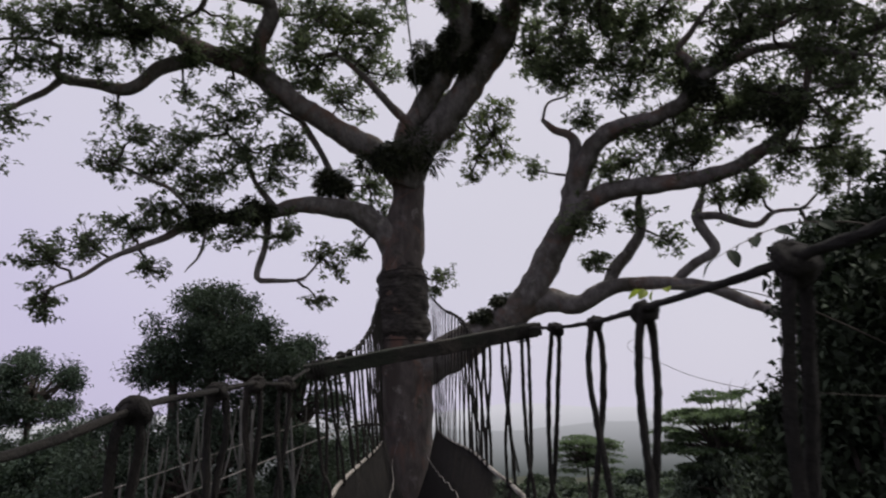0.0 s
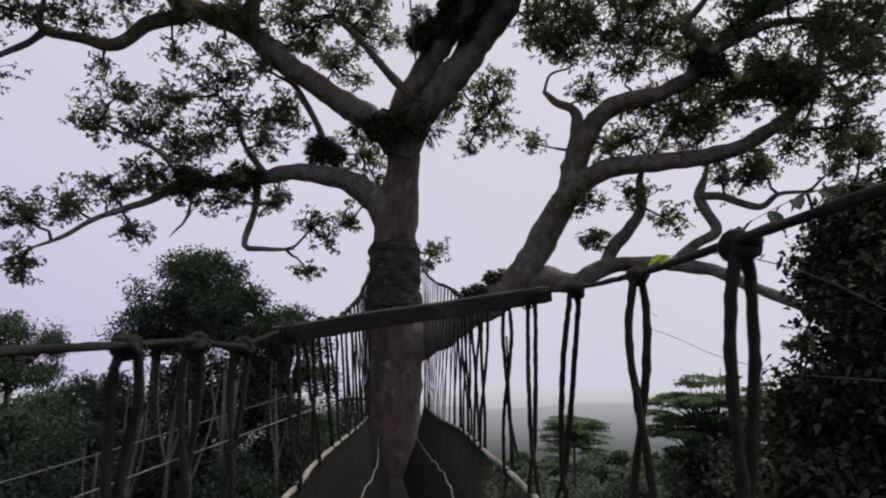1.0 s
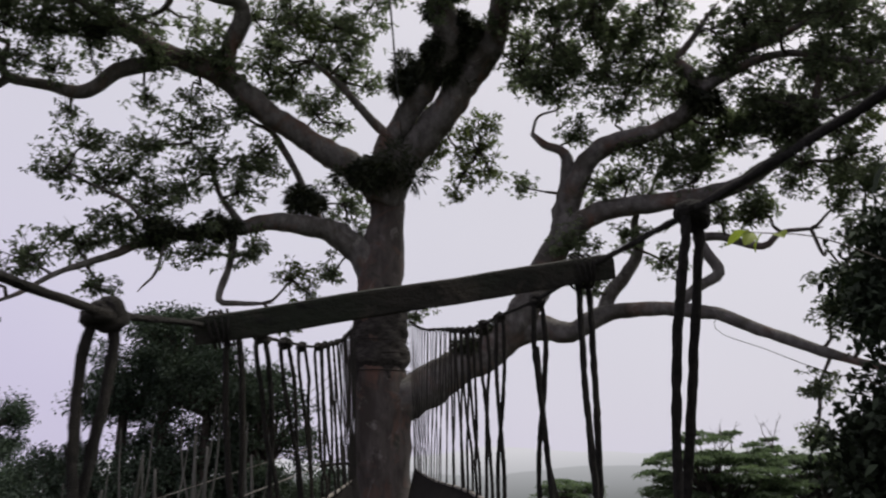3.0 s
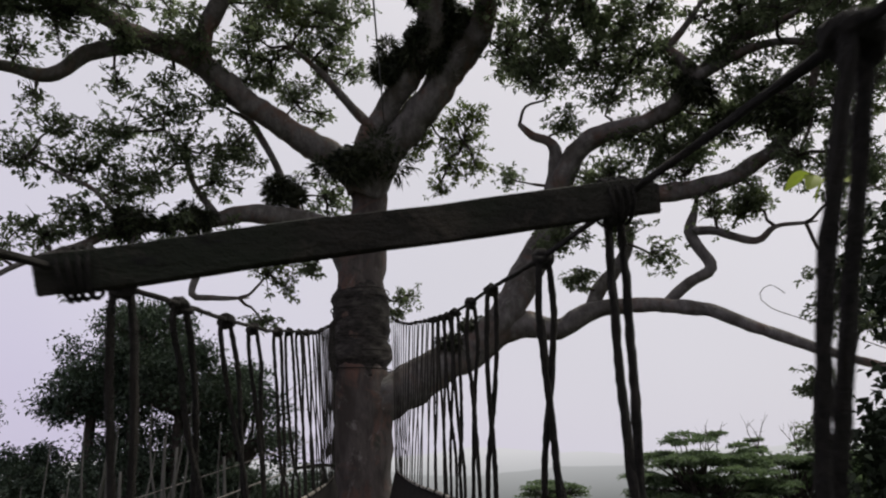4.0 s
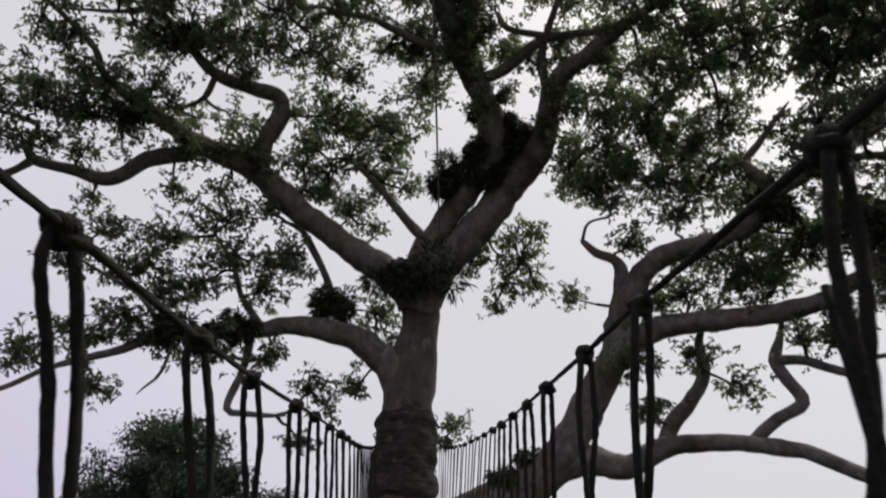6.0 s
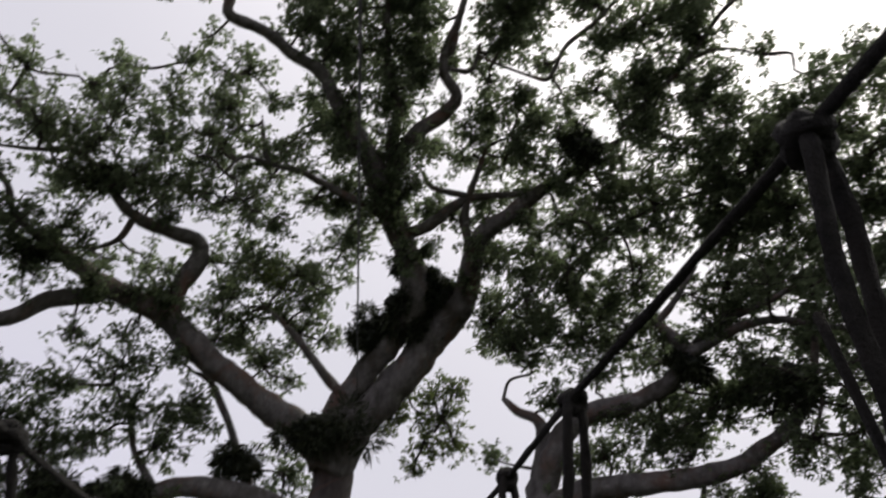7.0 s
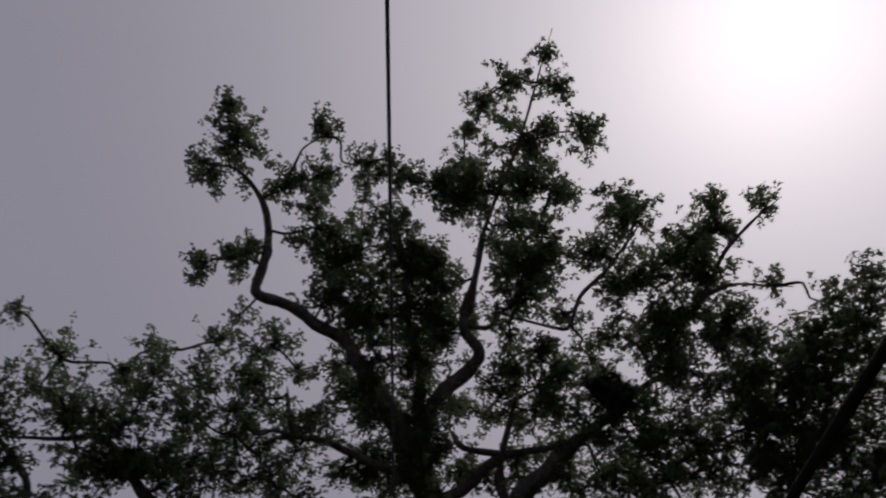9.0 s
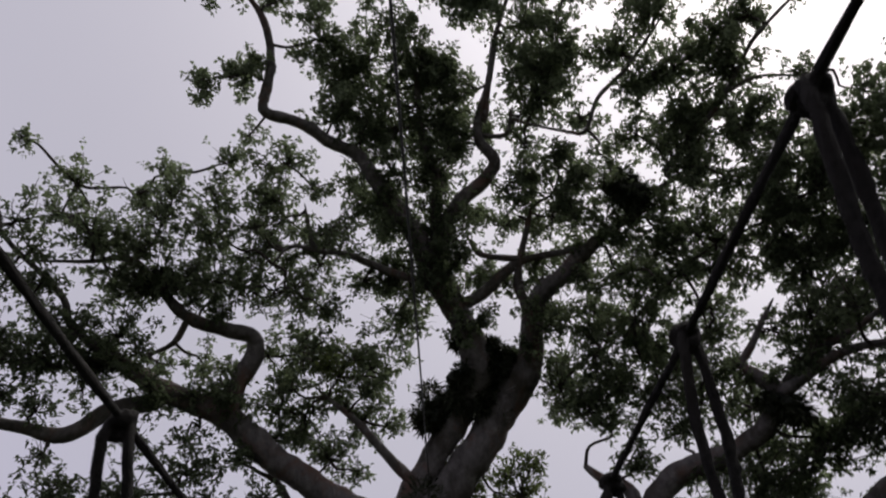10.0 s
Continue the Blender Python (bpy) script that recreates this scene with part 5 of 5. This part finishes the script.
# beside the bridge, on its left
for k, (x, y, top, r, depth, count) in enumerate(((-6.5, 22.5, 6.5, 2.1, 2.8, 20000), (-5.2, 22.3, 5.3, 2.0, 2.6, 13000), (-7.7, 22.6, 5.0, 1.7, 1.9, 8500), (-6.2, 23.6, 3.4, 2.4, 3.0, 13000), (-4.0, 24, 5.0, 1.8, 4.6, 16000), (-9.5, 23, 2.9, 1.9, 4.0, 16000), (-6.5, 21.5, 2.3, 2.6, 4.2, 17000), (-3.4, 22.8, 2.2, 1.7, 4.0, 12000)) ):
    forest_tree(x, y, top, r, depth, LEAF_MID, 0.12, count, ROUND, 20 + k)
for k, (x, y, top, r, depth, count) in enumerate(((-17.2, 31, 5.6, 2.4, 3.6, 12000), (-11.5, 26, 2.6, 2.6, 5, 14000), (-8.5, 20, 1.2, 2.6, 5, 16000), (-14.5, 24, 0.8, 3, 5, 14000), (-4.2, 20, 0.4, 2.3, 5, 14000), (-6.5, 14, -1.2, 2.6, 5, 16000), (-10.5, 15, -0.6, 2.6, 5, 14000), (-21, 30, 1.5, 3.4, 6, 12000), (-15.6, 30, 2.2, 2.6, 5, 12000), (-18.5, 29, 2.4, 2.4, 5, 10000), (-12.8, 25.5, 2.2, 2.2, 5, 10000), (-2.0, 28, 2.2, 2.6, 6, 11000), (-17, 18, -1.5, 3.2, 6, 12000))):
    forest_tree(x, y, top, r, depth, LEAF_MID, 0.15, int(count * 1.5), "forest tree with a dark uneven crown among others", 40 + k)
# slender pale trunks in the gloom under the crowns
for k, (x, y, top) in enumerate(((-5.1, 17.5, 2.1), (-4.8, 17.5, 1.8), (-4.6, 19.5, 2.6), (-4.0, 18.5, 2.3), (-5.9, 17.5, 1.4), (-6.9, 17.5, 0.6), (-3.2, 19.5, 2.1))):
    rng = np.random.default_rng(160 + k)
    tree = thing("slender_trunk", (x, y, -30), "slender pale grey forest trunk forking under the leaves", "tree trunk", "pale trunks in the forest")
    p = spline([(x + rng.normal(0, 0.8), y, -30, 0.11), (x + rng.normal(0, 0.4), y, -14, 0.085), (x + rng.normal(0, 0.12), y, top - 3.2, 0.06), (x, y, top, 0.03)], 0.6)
    put("trunk", mesh_of("trunk", *tube(p[:, :3], p[:, 3], 8, 0.15, 0.5, seed=k)), BARK_PALE, tree)
    for s in (-1, 1):
        root = p[-5, :3]
        end = root + (s * rng.uniform(0.2, 0.5), rng.normal(0, 0.3), rng.uniform(2.2, 3.0))
        q = spline([(*root, 0.035), (*((root + end) / 2 + (s * 0.1, 0, -0.1)), 0.026), (*end, 0.012)], 0.2)
        put("limb", mesh_of("limb", *tube(q[:, :3], q[:, 3], 6)), BARK_PALE, tree)
# the dark tree close by on the right
for k, (x, y, top, r, depth, count) in enumerate(((6.6, 7.0, 4.4, 1.7, 3.2, 16000), (5.9, 6.6, 2.5, 1.6, 4.0, 18000), (7.4, 7.6, 2.2, 2.2, 5.0, 18000), (6.3, 7.4, -0.6, 1.9, 4.0, 12000), (5.85, 7.0, 2.5, 1.3, 3.6, 16000), (5.9, 7.3, 0.2, 1.7, 4.2, 16000))):
    forest_tree(x, y, top, r, depth, LEAF_DARK, 0.11, int(count * 3.2), "dark leafy tree close beside the walkway", 70 + k, lean=1.0)
# right, beyond the tree
FEATHERY = "spreading tree with flat feathery layers of leaves"
for k, (x, y, top, r, depth, count) in enumerate(((18.6, 46, 3.1, 3.9, 6.5, 42000), (25.0, 47, 2.7, 4.4, 7.0, 44000), (31.5, 49, 2.4, 4.8, 7.5, 30000))):
    forest_tree(x, y, top, r, depth, LEAF_FEATHER, 0.3, count, FEATHERY, 81 + k, layers=True)


def bare_twigs(x, y, z, seed):
    """Leafless twigs that stand above a crown."""
    rng = np.random.default_rng(seed)
    ob = thing("bare_branch", (x, y, z), "leafless pale branch standing above the feathery trees", "branch", "bare branches")
    base = np.array((x, y, z))
    for k in range(3):
        tip = base + (rng.normal(0, 0.55), rng.normal(0, 0.4), rng.uniform(1.2, 2.1))
        p = spline([(*base, 0.035), (*((base + tip) / 2 + rng.normal(0, 0.22, 3)), 0.022), (*tip, 0.008)], 0.12)
        twig = put("twig", mesh_of("twig", *tube(p[:, :3], p[:, 3], 5)), BARK_DARK, ob)
        for f in (0.45, 0.65, 0.8):
            root = p[int(len(p) * f), :3]
            end = root + rng.normal(0, 0.22, 3) + (0, 0, 0.35)
            put("side_shoot", mesh_of("side_shoot", *tube([root, (root + end) / 2 + rng.normal(0, 0.05, 3), end], [0.014, 0.010, 0.005], 4)), BARK_DARK, twig)


for k, (x, y, z) in enumerate(((18.6, 44, 2.4), (22.0, 45, 2.4), (24.5, 45, 2.2))):
    bare_twigs(x, y, z, 130 + k)
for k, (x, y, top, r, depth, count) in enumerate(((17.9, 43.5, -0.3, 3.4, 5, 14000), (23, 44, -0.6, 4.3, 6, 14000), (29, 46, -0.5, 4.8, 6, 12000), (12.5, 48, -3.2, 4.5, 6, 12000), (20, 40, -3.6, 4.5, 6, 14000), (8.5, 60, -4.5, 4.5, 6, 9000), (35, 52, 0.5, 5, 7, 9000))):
    forest_tree(x, y, top, r, depth, LEAF_FAR, 0.3, count, "forest tree with wide soft crown, mist paled into its leaves", 90 + k)
forest_tree(16.5, 82, 0.6, 3.4, 4.5, LEAF_FEATHER, 0.4, 9000, "far forest tree with mist paled into its leaves", 83, layers=True)


def far_woods():
    """The forest's canopy below, far out, with mist put into its leaf colour."""
    rng = np.random.default_rng(9)
    leaves = []
    for k in range(900):
        d = 22 + 240 * rng.uniform(0, 1) ** 1.4
        a = rng.uniform(-0.75, 0.75)
        x, y = d * math.sin(a), d * math.cos(a)
        if d < 34 and -2 < x < 3:
            continue
        top = -7 - 0.03 * d + rng.uniform(-2.5, 2.5) - (3 if x > 0 and d < 60 else 0)
        r = rng.uniform(2.4, 4.2)
        size = 0.25 + d * 0.004
        n = int(900 if d < 70 else 420)
        e = rng.normal(0, 1, (n, 3))
        e /= np.linalg.norm(e, axis=1)[:, None]
        e[:, 2] = np.abs(e[:, 2]) * 0.9 - 0.2
        pts = np.array((x, y, top - r)) + e * r * rng.uniform(0.75, 1.08, (n, 1))
        leaves.append(leaf_quads(rng, pts, size * 1.5, size, 0.1))
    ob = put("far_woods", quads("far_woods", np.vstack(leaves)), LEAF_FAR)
    tagged(ob, "unbroken dark green forest canopy far below", "forest", kind="stuff")


far_woods()


def leafy_twig(points, spots, size, material, label, seed):
    """A thin twig with a few broad leaves that reaches towards the bridge; spots count back from its tip."""
    rng = np.random.default_rng(seed)
    ob = thing("leafy_twig", points[0][:3], label, "twig")
    stem = spline(points, 0.05)
    put("stem", mesh_of("stem", *tube(stem[:, :3], stem[:, 3], 5)), BARK_DARK, ob)
    for k, i in enumerate(spots):
        p = stem[i][:3]
        bm = bmesh.new()
        n, ln, wd = 8, size, size * 0.32
        rows = []
        for j in range(n + 1):
            u = j / n
            w = wd * math.sin(math.pi * min(1, u * 0.94 + 0.03)) ** 0.8
            rows.append([bm.verts.new((s * w, u * ln, (0.25 * abs(s) * w) - 0.35 * u * u * ln)) for s in (-1, 0, 1)])
        for q, s in zip(rows, rows[1:]):
            for h in (0, 1):
                bm.faces.new((q[h], q[h + 1], s[h + 1], s[h]))
        bm.transform(pose(*p, rng.uniform(-50, -10), rng.uniform(-40, 40), 60 + 110 * (k % 2) + rng.uniform(-20, 20)))
        part("leaf", bm, material, ob)


leafy_twig([(5.9, 5.9, 2.6, 0.012), (4.6, 4.6, 2.98, 0.008), (3.75, 4.1, 2.96, 0.005), (3.4, 3.98, 2.88, 0.004), (3.1, 3.75, 2.74, 0.003), (2.8, 3.5, 2.58, 0.002)], (-1, -5, -8, -12, -15, -18, -22, -27), 0.13, LEAF_DARK, "thin twig with broad dark leaves reaching from the near tree", 2)
leafy_twig([(5.6, 6.2, 2.2, 0.010), (4.2, 5.3, 2.55, 0.006), (3.2, 4.6, 2.62, 0.004), (2.52, 4.12, 2.52, 0.002)], (-1, -2, -4, -7), 0.10, LEAF_YELLOW, "thin twig with bright yellow-green leaves beside the hand rope", 5)


def tendril():
    """A thin curling vine that reaches out of the near tree."""
    p = spline([(5.2, 5.2, 1.75), (4.0, 4.6, 1.80), (3.4, 4.5, 1.84), (2.95, 4.45, 1.94), (2.7, 4.5, 2.06), (2.53, 4.54, 2.14), (2.50, 4.55, 2.20), (2.55, 4.55, 2.235), (2.60, 4.55, 2.20)], 0.04)
    tagged(put("tendril", mesh_of("tendril", *tube(p, np.linspace(0.0035, 0.0016, len(p)), 5)), BARK_DARK), "thin curling vine tendril reaching from the near tree", "vine")


tendril()
